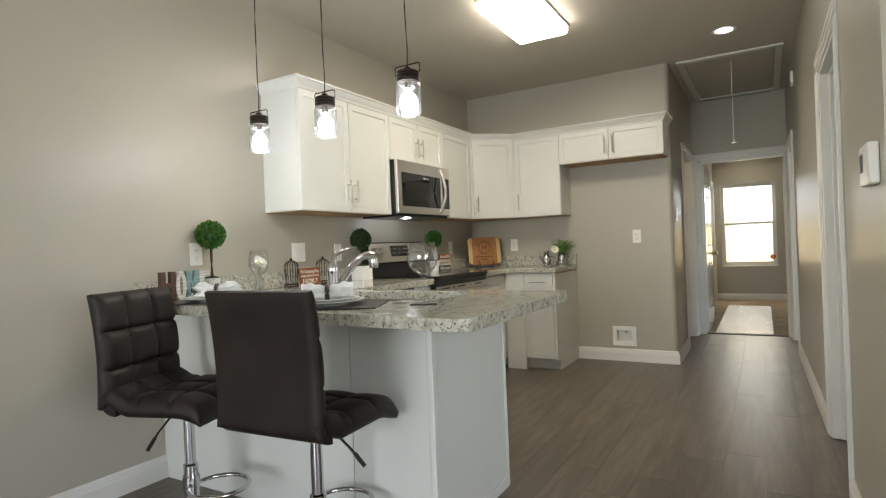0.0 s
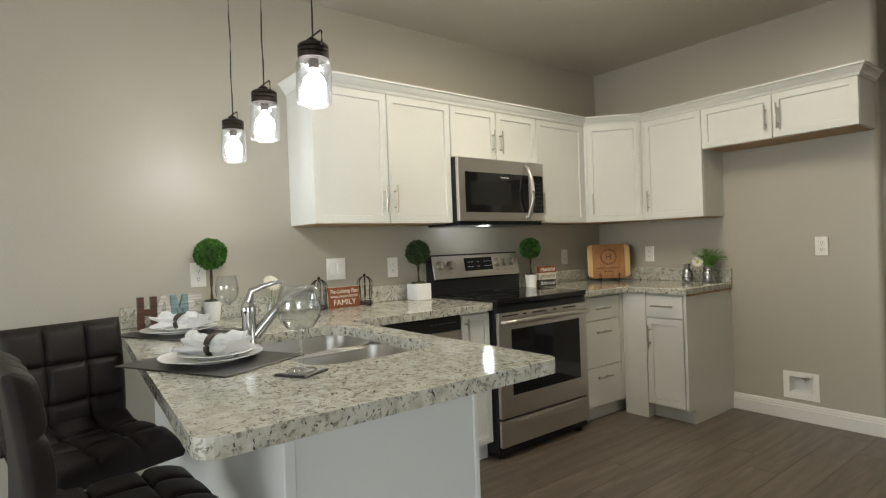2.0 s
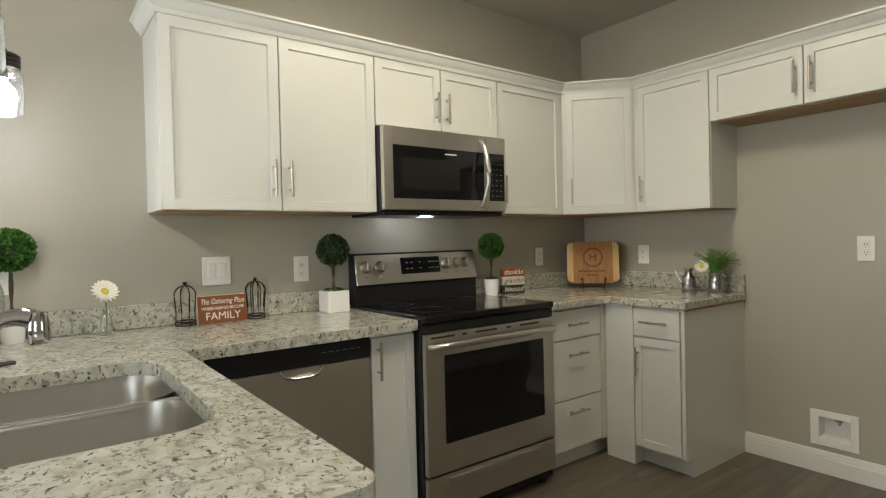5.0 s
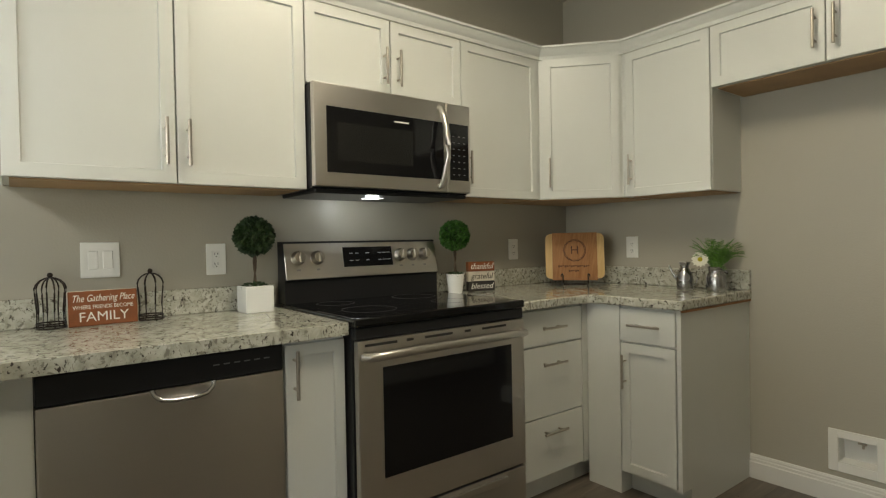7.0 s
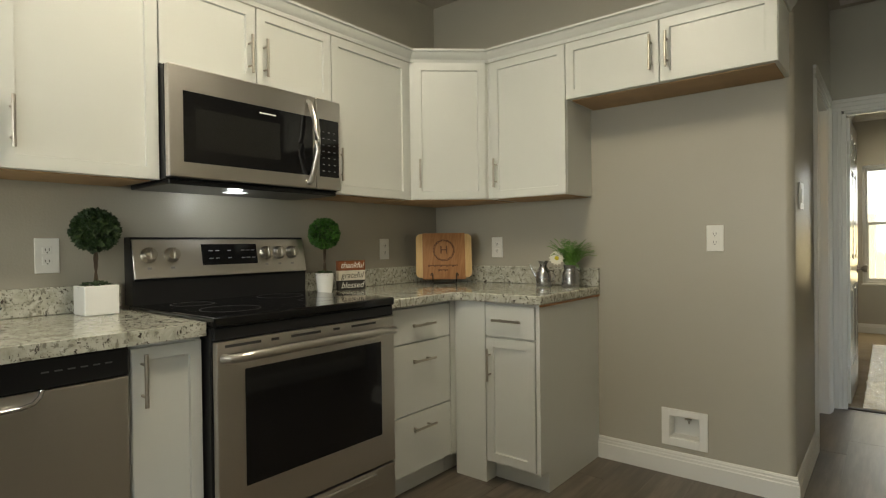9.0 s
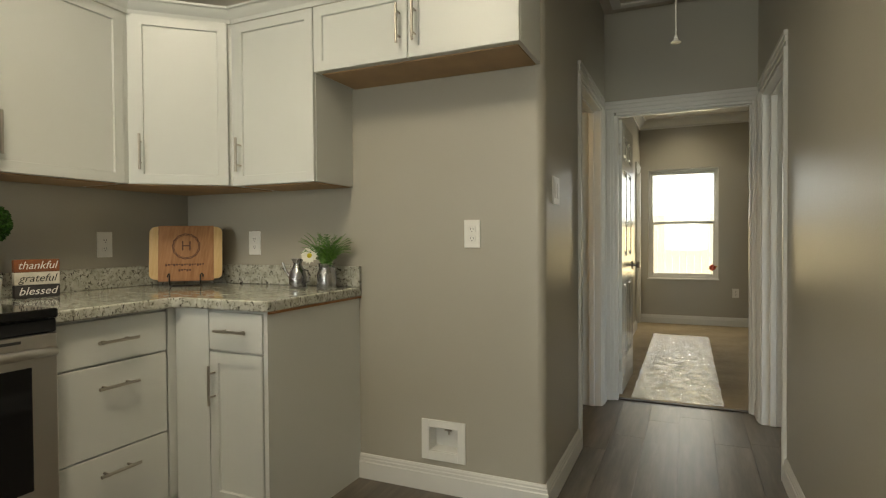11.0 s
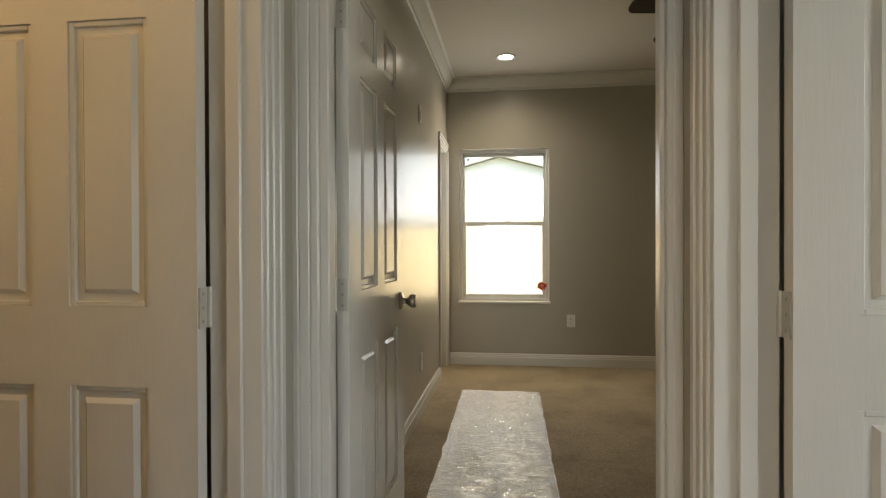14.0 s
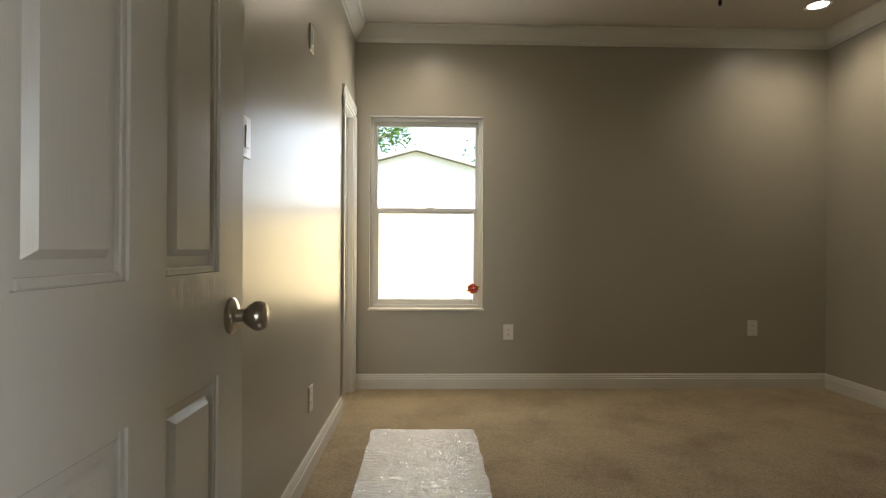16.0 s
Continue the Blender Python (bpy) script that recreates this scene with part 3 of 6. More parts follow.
def six_panel_door(name, width, m, label, knob_z=0.92):
    """A leaf that runs from its hinge along +x in its own axes, its face towards -y."""
    root = thing(name, m, label, "door", world=False)
    tagged(root, kind="structure")
    H, D = 1.975, 0.035
    z0 = 0.012
    st, mid = 0.115, 0.09
    w = (width - 2 * st - mid) / 2
    rows = [(0.235, 0.813), (0.99, 1.625), (1.705, 1.870)]
    t = bmesh.new()
    xs = [0, st, st + w, st + w + mid, width - st, width]
    zs = [0, rows[0][0], rows[0][1], rows[1][0], rows[1][1], rows[2][0], rows[2][1], H]
    for x0, x1 in ((xs[0], xs[1]), (xs[2], xs[3]), (xs[4], xs[5])):
        box(t, (x0, 0, z0), (x1, D, z0 + H))
    for a, b in ((zs[0], zs[1]), (zs[2], zs[3]), (zs[4], zs[5]), (zs[6], zs[7])):
        for x0, x1 in ((xs[1], xs[2]), (xs[3], xs[4])):
            box(t, (x0, 0, z0 + a), (x1, D, z0 + b))
    leaf_ob = part("leaf", t, M["door"], root)
    for x0, x1 in ((xs[1], xs[2]), (xs[3], xs[4])):
        for a, b in rows:
            t = bmesh.new()
            box(t, (x0, 0.012, z0 + a), (x1, D - 0.012, z0 + b))
            for y0, y1 in ((0.002, 0.020), (D - 0.020, D - 0.002)):
                g = 0.040
                r = bmesh.ops.create_cube(t, size=1.0, matrix=Matrix.LocRotScale(((x0 + x1) / 2, (y0 + y1) / 2, z0 + (a + b) / 2), None, (x1 - x0 - g, y1 - y0, b - a - g)))
                ed = [e for e in {e for v in r["verts"] for e in v.link_edges} if all(abs(v.co.y - (y0 if y0 < 0.01 else y1)) < 1e-5 for v in e.verts)]
                bmesh.ops.bevel(t, geom=ed, offset=0.0185, segments=1, affect="EDGES")
            lip = 0.012
            for u0, u1, v0, v1 in ((x0, x0 + lip, a, b), (x1 - lip, x1, a, b), (x0 + lip, x1 - lip, a, a + lip), (x0 + lip, x1 - lip, b - lip, b)):
                box(t, (u0, 0.004, z0 + v0), (u1, D - 0.004, z0 + v1), 0.002)
            part("panel", t, M["door"], root)
    for hz in (0.22, 1.0, 1.78):
        t = bmesh.new()
        cyl(t, (-0.006, D + 0.004, hz - 0.045), (-0.006, D + 0.004, hz + 0.045), 0.006, n=10)
        box(t, (-0.004, 0.004, hz - 0.045), (-0.0005, D + 0.002, hz + 0.045))
        h = part("hinge", t, M["hinge"], root)
        for k in range(3):
            part("screw", cyl(bmesh.new(), (-0.0045, 0.018, hz - 0.03 + 0.03 * k), (-0.0032, 0.018, hz - 0.03 + 0.03 * k), 0.004, n=8), M["nickel"], h)
    if knob_z:
        for s, y in ((-1, 0.0), (1, D)):
            t = bmesh.new()
            q = Matrix.Translation((width - 0.062, y, knob_z)) @ Matrix.Rotation(radians(90 * (1 if s < 0 else -1)), 4, "X")
            lathe(t, [(0.0, 0.0), (0.033, 0.0), (0.033, 0.005), (0.026, 0.010), (0.012, 0.013), (0.0115, 0.026), (0.018, 0.032), (0.0265, 0.045), (0.0275, 0.056), (0.023, 0.064), (0.0, 0.066)], n=24, m=q)
            k = part("knob", t, M["nickel"], root, "satin nickel knob", 40)
        part("latch", B((width - 0.002, D / 2 - 0.011, knob_z - 0.028), (width + 0.0012, D / 2 + 0.011, knob_z + 0.028)), M["nickel"], root)
    return root


door_surround("door_frame_1", "x", *BD, YD, -1, YD, YE, "white moulded frame of the bedroom doorway", True, True)
door_surround("door_frame_2", "y", *LD, HL, 1, HL - T, HL, "white moulded frame of the hall doorway")
door_surround("door_frame_3", "y", *RD, HR, -1, HR, HR + T, "white moulded frame of the hall doorway")
door_surround("door_frame_4", "y", *ND, HR, -1, HR, HR + T, "white moulded frame of the hall doorway")
door_surround("door_frame_5", "y", *CD, BL, 1, BL - T, BL, "white moulded frame of the bedroom closet", False)
# leaves: the bedroom's stands open against the wall, the two in the hall open away from it
six_panel_door("door_1", 0.70, Matrix.Translation((BD[0] + 0.042, YE + 0.024, 0)) @ Matrix.Rotation(radians(89), 4, "Z"), "white six-panel door standing open into the bedroom")
six_panel_door("door_2", 0.70, Matrix.Translation((HL - T - 0.008, LD[1] - 0.058, 0)) @ Matrix.Rotation(radians(180), 4, "Z") @ Matrix.Diagonal((1, -1, 1, 1)), "white six-panel door open into a warm-lit room")
six_panel_door("door_3", 0.80, Matrix.Translation((HR + T - 0.038, RD[1] - 0.058, 0)), "white six-panel door open into a daylit room")
six_panel_door("door_4", 0.69, Matrix.Translation((HR + T + 0.008, ND[0] + 0.022, 0)) @ Matrix.Rotation(radians(4), 4, "Z"), "white six-panel door open into a side room")
six_panel_door("door_5", 0.52, Matrix.Translation((BL - 0.06, CD[0] + 0.02, 0)) @ Matrix.Rotation(radians(90), 4, "Z"), "white six-panel closet door, closed", 0)

part("strike_plate", B((BD[1] - 0.0205, 8.370, 0.905), (BD[1] - 0.0175, 8.400, 0.973)), M["nickel"], bpy.data.objects["door_frame_1"], "dull metal strike plate")

# the window
win = tagged(thing("window_1", (0.87, YF, WZ0), "white single-hung window with two panes", "window"), kind="structure")
WY = YF + 0.06
t = bmesh.new()
for a, b, c, d in ((WX0, WX0 + 0.03, WZ0, WZ1), (WX1 - 0.03, WX1, WZ0, WZ1), (WX0 + 0.03, WX1 - 0.03, WZ0, WZ0 + 0.03), (WX0 + 0.03, WX1 - 0.03, WZ1 - 0.03, WZ1)):
    box(t, (a, WY, c), (b, WY + 0.07, d), 0.003)
part("window_frame", t, M["trim"], win)
part("window_sill", B((WX0 - 0.012, YF - 0.014, WZ0 - 0.014), (WX1 + 0.012, WY, WZ0 + 0.004), 0.004), M["trim"], win)
MR = 1.338
for nm, z0, z1, yy, sd in (("lower_sash", WZ0 + 0.03, MR + 0.02, WY + 0.004, 0.032), ("upper_sash", MR - 0.02, WZ1 - 0.03, WY + 0.036, 0.02)):
    t = bmesh.new()
    x0, x1 = WX0 + 0.03, WX1 - 0.03
    for a, b, c, d in ((x0, x0 + sd, z0, z1), (x1 - sd, x1, z0, z1), (x0 + sd, x1 - sd, z0, z0 + 0.036), (x0 + sd, x1 - sd, z1 - 0.03, z1)):
        box(t, (a, yy, c), (b, yy + 0.028, d), 0.003)
    s = part(nm, t, M["trim"], win)
    g = part("pane", B((x0 + sd - 0.004, yy + 0.012, z0 + 0.03), (x1 - sd + 0.004, yy + 0.016, z1 - 0.026)), M["pane"], s)
    g.visible_shadow = False
part("sash_lock", B((0.87, WY - 0.004, MR + 0.02), (0.92, WY + 0.02, MR + 0.032), 0.003), M["trim"], win)

# plastic film laid over the carpet
t = bmesh.new()
nx, ny = 30, 440
vs = []
for j in range(ny + 1):
    y = YE - 0.03 + j * (11.24 - YE + 0.03) / ny
    row = []
    for i in range(nx + 1):
        x = 0.577 + 0.588 * i / nx + 0.012 * noise.noise((j * 0.05, i == 0, 3.0)) * (i in (0, nx))
        z = 0.0075 + 0.005 * abs(noise.noise((x * 12, y * 34, 0.0))) + 0.0025 * abs(noise.noise((x * 26, y * 80, 5.0))) + 0.005 * abs(noise.noise((x * 4, y * 5, 9.0)))
        row.append(t.verts.new((x - 0.012 * (y - YE) / 3, y, z)))
    vs.append(row)
for j in range(ny):
    for i in range(nx):
        t.faces.new((vs[j][i], vs[j][i + 1], vs[j + 1][i + 1], vs[j + 1][i]))
solo("carpet_film", t, M["film"], "shiny crinkled clear plastic film laid on the carpet", "plastic film", smooth=50)

# attic hatch and its pull cord
hatch = thing("attic_hatch", (0.887, 7.4, ZC), "painted attic hatch with a flat trim frame", "attic hatch")
hx0, hx1, hy0, hy1 = 0.475, 1.30, 6.56, 8.20
t = bmesh.new()
for a, b in (((hx0, hy0), (hx0 + 0.06, hy1)), ((hx1 - 0.06, hy0), (hx1, hy1)), ((hx0 + 0.06, hy0), (hx1 - 0.06, hy0 + 0.06)), ((hx0 + 0.06, hy1 - 0.06), (hx1 - 0.06, hy1))):
    box(t, (*a, ZC - 0.018), (*b, ZC - 0.0005), 0.003)
part("trim_frame", t, M["trim"], hatch)
part("hatch_panel", B((hx0 + 0.068, hy0 + 0.068, ZC - 0.008), (hx1 - 0.068, hy1 - 0.068, ZC - 0.001)), M["ceil"], hatch)
part("pull_cord", cyl(bmesh.new(), (0.902, 6.82, ZC - 0.008), (0.902, 6.82, 1.99), 0.0028, n=8), M["plate"], hatch)
part("cord_bell", lathe(bmesh.new(), [(0.0, 0.03), (0.006, 0.03), (0.009, 0.012), (0.022, 0.0), (0.0, 0.0)][::-1], (0.902, 6.82, 1.965), 16), M["plate"], hatch)


# the hall narrows a little towards the bedroom: its long wall and what is fixed to it lean in
def lean_in(ob):
    if ob.type == "MESH":
        for v in ob.data.vertices:
            if v.co.y > 4.9 and abs(v.co.x - HR) < 0.2:
                v.co.x -= 0.048 * (v.co.y - 4.9) / (YD - 4.9)
    for c in ob.children:
        lean_in(c)


for nm in ("wall_hall_east", "door_frame_3"):
    lean_in(bpy.data.objects[nm])
for ob in [o for o in scene.objects if o.name.startswith("baseboard") and abs(o.data.vertices[0].co.x - HR) < 0.05 and o.data.vertices[0].co.y > 4.7]:
    lean_in(ob)


# ---- kitchen cabinets ----
UF, UB = -1.30, XL       # face and back of the wall cabinets on the west wall
UZ0, UZ1 = 1.392, 2.140


def shaker(parent, origin, along, out, w, h, name="door", stile=0.058):
    """A framed flat-panel front: origin is its low corner, along its width, out its face."""
    o, a, n = Vector(origin), Vector(along), Vector(out)
    m = Matrix((( a.x, n.x, 0, o.x), (a.y, n.y, 0, o.y), (0, 0, 1, o.z), (0, 0, 0, 1)))
    t = bmesh.new()
    g = 0.0026
    x0, x1, z0, z1 = g, w - g, g, h - g
    box(t, (x0, 0, z0), (x1, 0.019, z1))
    rim = [e for e in t.edges if all(abs(v.co.y - 0.019) < 1e-6 for v in e.verts)]
    bmesh.ops.bevel(t, geom=rim, offset=0.0018, segments=2, affect="EDGES")
    face = max(t.faces, key=lambda f: f.calc_center_median().y * 10 + f.calc_area())
    bmesh.ops.inset_region(t, faces=[face], thickness=stile, depth=0)
    bmesh.ops.inset_region(t, faces=[face], thickness=0.0035, depth=-0.0095)
    t.transform(m)
    bmesh.ops.recalc_face_normals(t, faces=t.faces[:])
    return part(name, t, M["cab"], parent), m


def slab(parent, origin, along, out, w, h, name="drawer_front"):
    o, a, n = Vector(origin), Vector(along), Vector(out)
    m = Matrix(((a.x, n.x, 0, o.x), (a.y, n.y, 0, o.y), (0, 0, 1, o.z), (0, 0, 0, 1)))
    t = B((0.0018, 0, 0.0018), (w - 0.0018, 0.019, h - 0.0018), 0.003, 2)
    t.transform(m)
    bmesh.ops.recalc_face_normals(t, faces=t.faces[:])
    return part(name, t, M["cab"], parent), m


def bar_pull(parent, m, x, z, length=0.16, upright=True):
    t = bmesh.new()
    d = Vector((0, 0, 1)) if upright else Vector((1, 0, 0))
    c = Vector((x, 0.019 + 0.032, z))
    cyl(t, c - d * length / 2, c + d * length / 2, 0.006, n=12)
    for s in (-0.3, 0.3):
        p = c + d * length * s
        cyl(t, (p.x, 0.018, p.z), (p.x, 0.05, p.z), 0.0045, n=10)
    t.transform(m)
    bmesh.ops.recalc_face_normals(t, faces=t.faces[:])
    part("handle", t, M["nickel"], parent, "brushed nickel bar handle", 40)


XP, XN, YP, YN = (1, 0, 0), (-1, 0, 0), (0, 1, 0), (0, -1, 0)


def wall_cabinet_west(y0, y1, z0, z1, doors, label, pulls):
    r = thing("wall_cabinet", ((UB + UF) / 2, (y0 + y1) / 2, z0), label, "cabinet", "kitchen wall cabinets")
    t = B((UB + 0.001, y0 + 0.0006, z0 + 0.004), (UF - 0.0195, y1 - 0.0006, z1))
    part("body", t, M["cab"], r)
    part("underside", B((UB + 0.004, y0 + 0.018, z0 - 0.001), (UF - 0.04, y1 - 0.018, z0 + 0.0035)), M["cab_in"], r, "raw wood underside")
    w = (y1 - y0) / doors
    for k in range(doors):
        # seen from the room the west wall's fronts run from +y to -y; build along +y with face to +x
        d, m = shaker(r, (UF - 0.019, y0 + k * w, z0), YP, XP, w, z1 - z0)
        bar_pull(d, m, *((w - 0.035 if k == 0 else 0.035) if doors == 2 else pulls[0],), pulls[1], 0.155)
    return r


wall_cabinet_west(3.664, 4.600, UZ0, UZ1, 2, "tall white two-door shaker wall cabinet", (0, 0.14))
wall_cabinet_west(4.600, 5.390, 1.812, UZ1, 2, "short white two-door shaker cabinet above the microwave", (0, 0.12))
wall_cabinet_west(5.390, 5.918, UZ0, UZ1, 1, "narrow white one-door shaker wall cabinet", (0.035, 0.14))
# diagonal corner
UY = 6.222
r = thing("corner_wall_cabinet", (-1.4, 6.3, UZ0), "white diagonal corner wall cabinet with one shaker door", "cabinet", "kitchen wall cabinets")
C0, C1 = Vector((UF, 5.935)), Vector((-0.982, UY))
din = Vector((-1, 1)).normalized()
poly = [(XL + 0.001, YB - 0.001), (XL + 0.001, 5.919), (UF - 0.006, 5.919), (C0.x - 0.006, C0.y + 0.004), (C1.x - 0.004, C1.y + 0.006), (-0.969, UY + 0.006), (-0.969, YB - 0.001)]
part("body", prism(bmesh.new(), poly, UZ0 + 0.004, UZ1), M["cab"], r)
poly2 = [(XL + 0.02, YB - 0.02), (XL + 0.02, 5.94), (UF - 0.03, 5.94), (C1.x - 0.03, C1.y + 0.03), (-1.0, YB - 0.02)]
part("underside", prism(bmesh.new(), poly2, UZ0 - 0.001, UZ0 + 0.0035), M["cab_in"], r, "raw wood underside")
dv = (C1 - C0)
wd = dv.length - 0.03
dv.normalize()
nv = Vector((dv.y, -dv.x))
p = C0 + dv * 0.015 - nv * 0.004
d, m = shaker(r, (p.x, p.y, UZ0), (dv.x, dv.y, 0), (nv.x, nv.y, 0), wd, UZ1 - UZ0)
bar_pull(d, m, 0.035, 0.14, 0.155)


def wall_cabinet_back(x0, x1, z0, z1, doors, label, pull_x=None, pz=0.14):
    r = thing("wall_cabinet", ((x0 + x1) / 2, UY + 0.16, z0), label, "cabinet", "kitchen wall cabinets")
    part("body", B((x0 + 0.0006, UY + 0.0195, z0 + 0.004), (x1 - 0.0006, YB - 0.001, z1)), M["cab"], r)
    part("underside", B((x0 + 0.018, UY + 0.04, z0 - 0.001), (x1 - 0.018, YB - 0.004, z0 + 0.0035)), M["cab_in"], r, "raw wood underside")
    w = (x1 - x0) / doors
    for k in range(doors):
        d, m = shaker(r, (x0 + k * w, UY + 0.019, z0), XP, YN, w, z1 - z0)
        bar_pull(d, m, pull_x if doors == 1 else (w - 0.035 if k == 0 else 0.035), pz, 0.155)


wall_cabinet_back(-0.968, -0.522, UZ0, UZ1, 1, "white one-door shaker wall cabinet", 0.035)
wall_cabinet_back(-0.522, 0.393, 1.858, UZ1, 2, "short white two-door cabinet above the empty fridge bay", None, 0.135)
CR = [(o, z - 0.012) for o, z in ((0.0, 2.150), (0.006, 2.150), (0.010, 2.166), (0.022, 2.178), (0.034, 2.200), (0.044, 2.204), (0.044, 2.214), (0.0, 2.214))]
solo("cabinet_crown_moulding", sweep(bmesh.new(), [(XL + 0.002, 3.662), (UF + 0.002, 3.662), (UF + 0.002, 5.932), (-0.980, UY - 0.003), (0.395, UY - 0.003), (0.395, YB - 0.002)], CR), M["cab"], "white crown moulding on top of the wall cabinets", "moulding", smooth=30)

# base cabinets
BX, BY = -0.97, 5.885
CT, CB = 0.914, 0.872
r = thing("base_cabinet", (-1.3, 4.45, 0), "narrow white base cabinet beside the range", "cabinet", "kitchen base cabinets")
part("body", B((XL + 0.002, 4.358, 0.1), (BX - 0.0195, 4.576, CB - 0.001)), M["cab"], r)
part("toe_kick", B((XL + 0.002, 4.358, 0.0), (BX - 0.06, 4.576, 0.1)), M["cab"], r)
d, m = shaker(r, (BX - 0.019, 4.360, 0.104), YP, XP, 0.214, 0.755, stile=0.05)
bar_pull(d, m, 0.03, 0.66, 0.155)
r = thing("drawer_cabinet", (-1.3, 5.6, 0), "white base cabinet with three drawers", "cabinet", "kitchen base cabinets")
part("body", B((XL + 0.002, 5.394, 0.1), (BX - 0.0195, 5.85, CB - 0.001)), M["cab"], r)
part("toe_kick", B((XL + 0.002, 5.394, 0.0), (BX - 0.06, 5.85, 0.1)), M["cab"], r)
for z0, h in ((0.104, 0.270), (0.376, 0.322), (0.700, 0.162)):
    d, m = slab(r, (BX - 0.019, 5.396, z0), YP, XP, 0.446, h)
    bar_pull(d, m, 0.223, h * (0.75 if h > 0.2 else 0.5), 0.155, False)
r = thing("corner_base_cabinet", (-1.3, 6.2, 0), "white corner base cabinet with a drawer above a door", "cabinet", "kitchen base cabinets")
part("body", prism(bmesh.new(), [(XL + 0.002, YB - 0.002), (XL + 0.002, 5.852), (BX - 0.004, 5.852), (BX - 0.004, BY + 0.0195), (-0.512, BY + 0.0195), (-0.512, YB - 0.002)], 0.1, CB - 0.001), M["cab"], r)
part("filler", B((BX, BY + 0.001, 0.0), (-0.789, BY + 0.019, CB - 0.001)), M["cab"], r)
part("toe_kick", B((XL + 0.01, 5.852, 0.0), (BX - 0.06, YB - 0.1, 0.1)), M["cab"], r)
part("toe_kick", B((-0.788, BY + 0.085, 0.0), (-0.512, BY + 0.10, 0.1)), M["cab"], r)
t = prism(bmesh.new(), [(BY + 0.004, 0.1), (BY + 0.08, 0.1), (BY + 0.08, 0.0), (YB - 0.001, 0.0), (YB - 0.001, CB - 0.001), (BY + 0.004, CB - 0.001)], 0.0, 0.0185)
t.transform(Matrix(((0, 0, 1, -0.5115), (1, 0, 0, 0), (0, 1, 0, 0), (0, 0, 0, 1))))
part("end_panel", t, M["cab"], r)
part("toe_return", B((-0.806, BY + 0.0195, 0.0), (-0.789, BY + 0.10, 0.0995)), M["cab"], r)
d, m = slab(r, (-0.787, BY + 0.019, 0.708), XP, YN, 0.272, 0.154)
bar_pull(d, m, 0.136, 0.082, 0.155, False)
d, m = shaker(r, (-0.787, BY + 0.019, 0.104), XP, YN, 0.272, 0.600)
bar_pull(d, m, 0.03, 0.47, 0.155)

# peninsula carcass
PX, PY0, PY1 = 0.03, 2.93, 3.565
r = thing("peninsula_cabinet", (-0.75, 3.25, 0), "white panelled kitchen peninsula base with corner trim", "cabinet", "kitchen base cabinets")
part("back_panel", B((XL + 0.001, PY0 + 0.002, 0.0), (-0.362, PY0 + 0.016, CB - 0.001)), M["cab"], r)
part("back_panel", B((-0.358, PY0, 0.0), (PX - 0.02, PY0 + 0.016, CB - 0.001), 0.0015), M["cab"], r)
part("end_panel", B((PX - 0.018, PY0 + 0.03, 0.0), (PX, PY1, CB - 0.001)), M["cab"], r)
part("corner_trim", B((PX - 0.02, PY0 - 0.004, 0.0), (PX + 0.005, PY0 + 0.03, CB - 0.001), 0.004, 2), M["cab"], r)
part("edge_trim", B((PX - 0.02, PY1 + 0.0005, 0.0), (PX + 0.006, PY1 + 0.02, CB - 0.001), 0.003), M["cab"], r)
part("base_strip", B((PX, PY0 + 0.03, 0.0), (PX + 0.008, PY1, 0.05), 0.002), M["cab"], r)
part("front_frame", B((-0.972, PY1, 0.1), (PX - 0.021, PY1 + 0.018, CB - 0.001)), M["cab"], r)
part("corner_filler", B((-0.99, PY1, 0.0), (-0.973, 3.716, CB - 0.001)), M["cab"], r)
part("shelf", B((XL + 0.01, PY0 + 0.03, 0.10), (PX - 0.03, PY1 - 0.002, 0.115)), M["cab"], r)
for x in (-0.49, -0.95):
    d, m = shaker(r, (x + 0.44, PY1 + 0.018, 0.12), XN, YP, 0.44, 0.72)
    bar_pull(d, m, 0.04 if x < -0.6 else 0.40, 0.6, 0.155)


# ---- countertops ----
def counter(name, poly, label, hole=None, back=()):
    t = prism(bmesh.new(), poly, CB, CT)
    ob = new(name, mesh_of(name, t, M["granite"]))
    if hole:
        cut = new("cutter", mesh_of("cutter", prism(bmesh.new(), hole, CB - 0.1, CT + 0.1), M["granite"]))
        md = ob.modifiers.new("hole", "BOOLEAN")
        md.object, md.operation, md.solver = cut, "DIFFERENCE", "EXACT"
        me = bpy.data.meshes.new_from_object(ob.evaluated_get(bpy.context.evaluated_depsgraph_get()))
        ob.modifiers.clear()
        ob.data = me
        bpy.data.objects.remove(cut)
    bv = ob.modifiers.new("eased_edge", "BEVEL")
    bv.width, bv.segments, bv.limit_method, bv.angle_limit = 0.015, 4, "ANGLE", radians(50)
    root = tagged(thing(name, (poly[0][0], poly[0][1], CB), label, "countertop"))
    ob.parent, ob.matrix_parent_inverse = root, root.matrix_basis.inverted()
    ob.name = "top"
    for lo, hi in back:
        part("backsplash", B(lo, hi, 0.003), M["granite"], root)
    return root


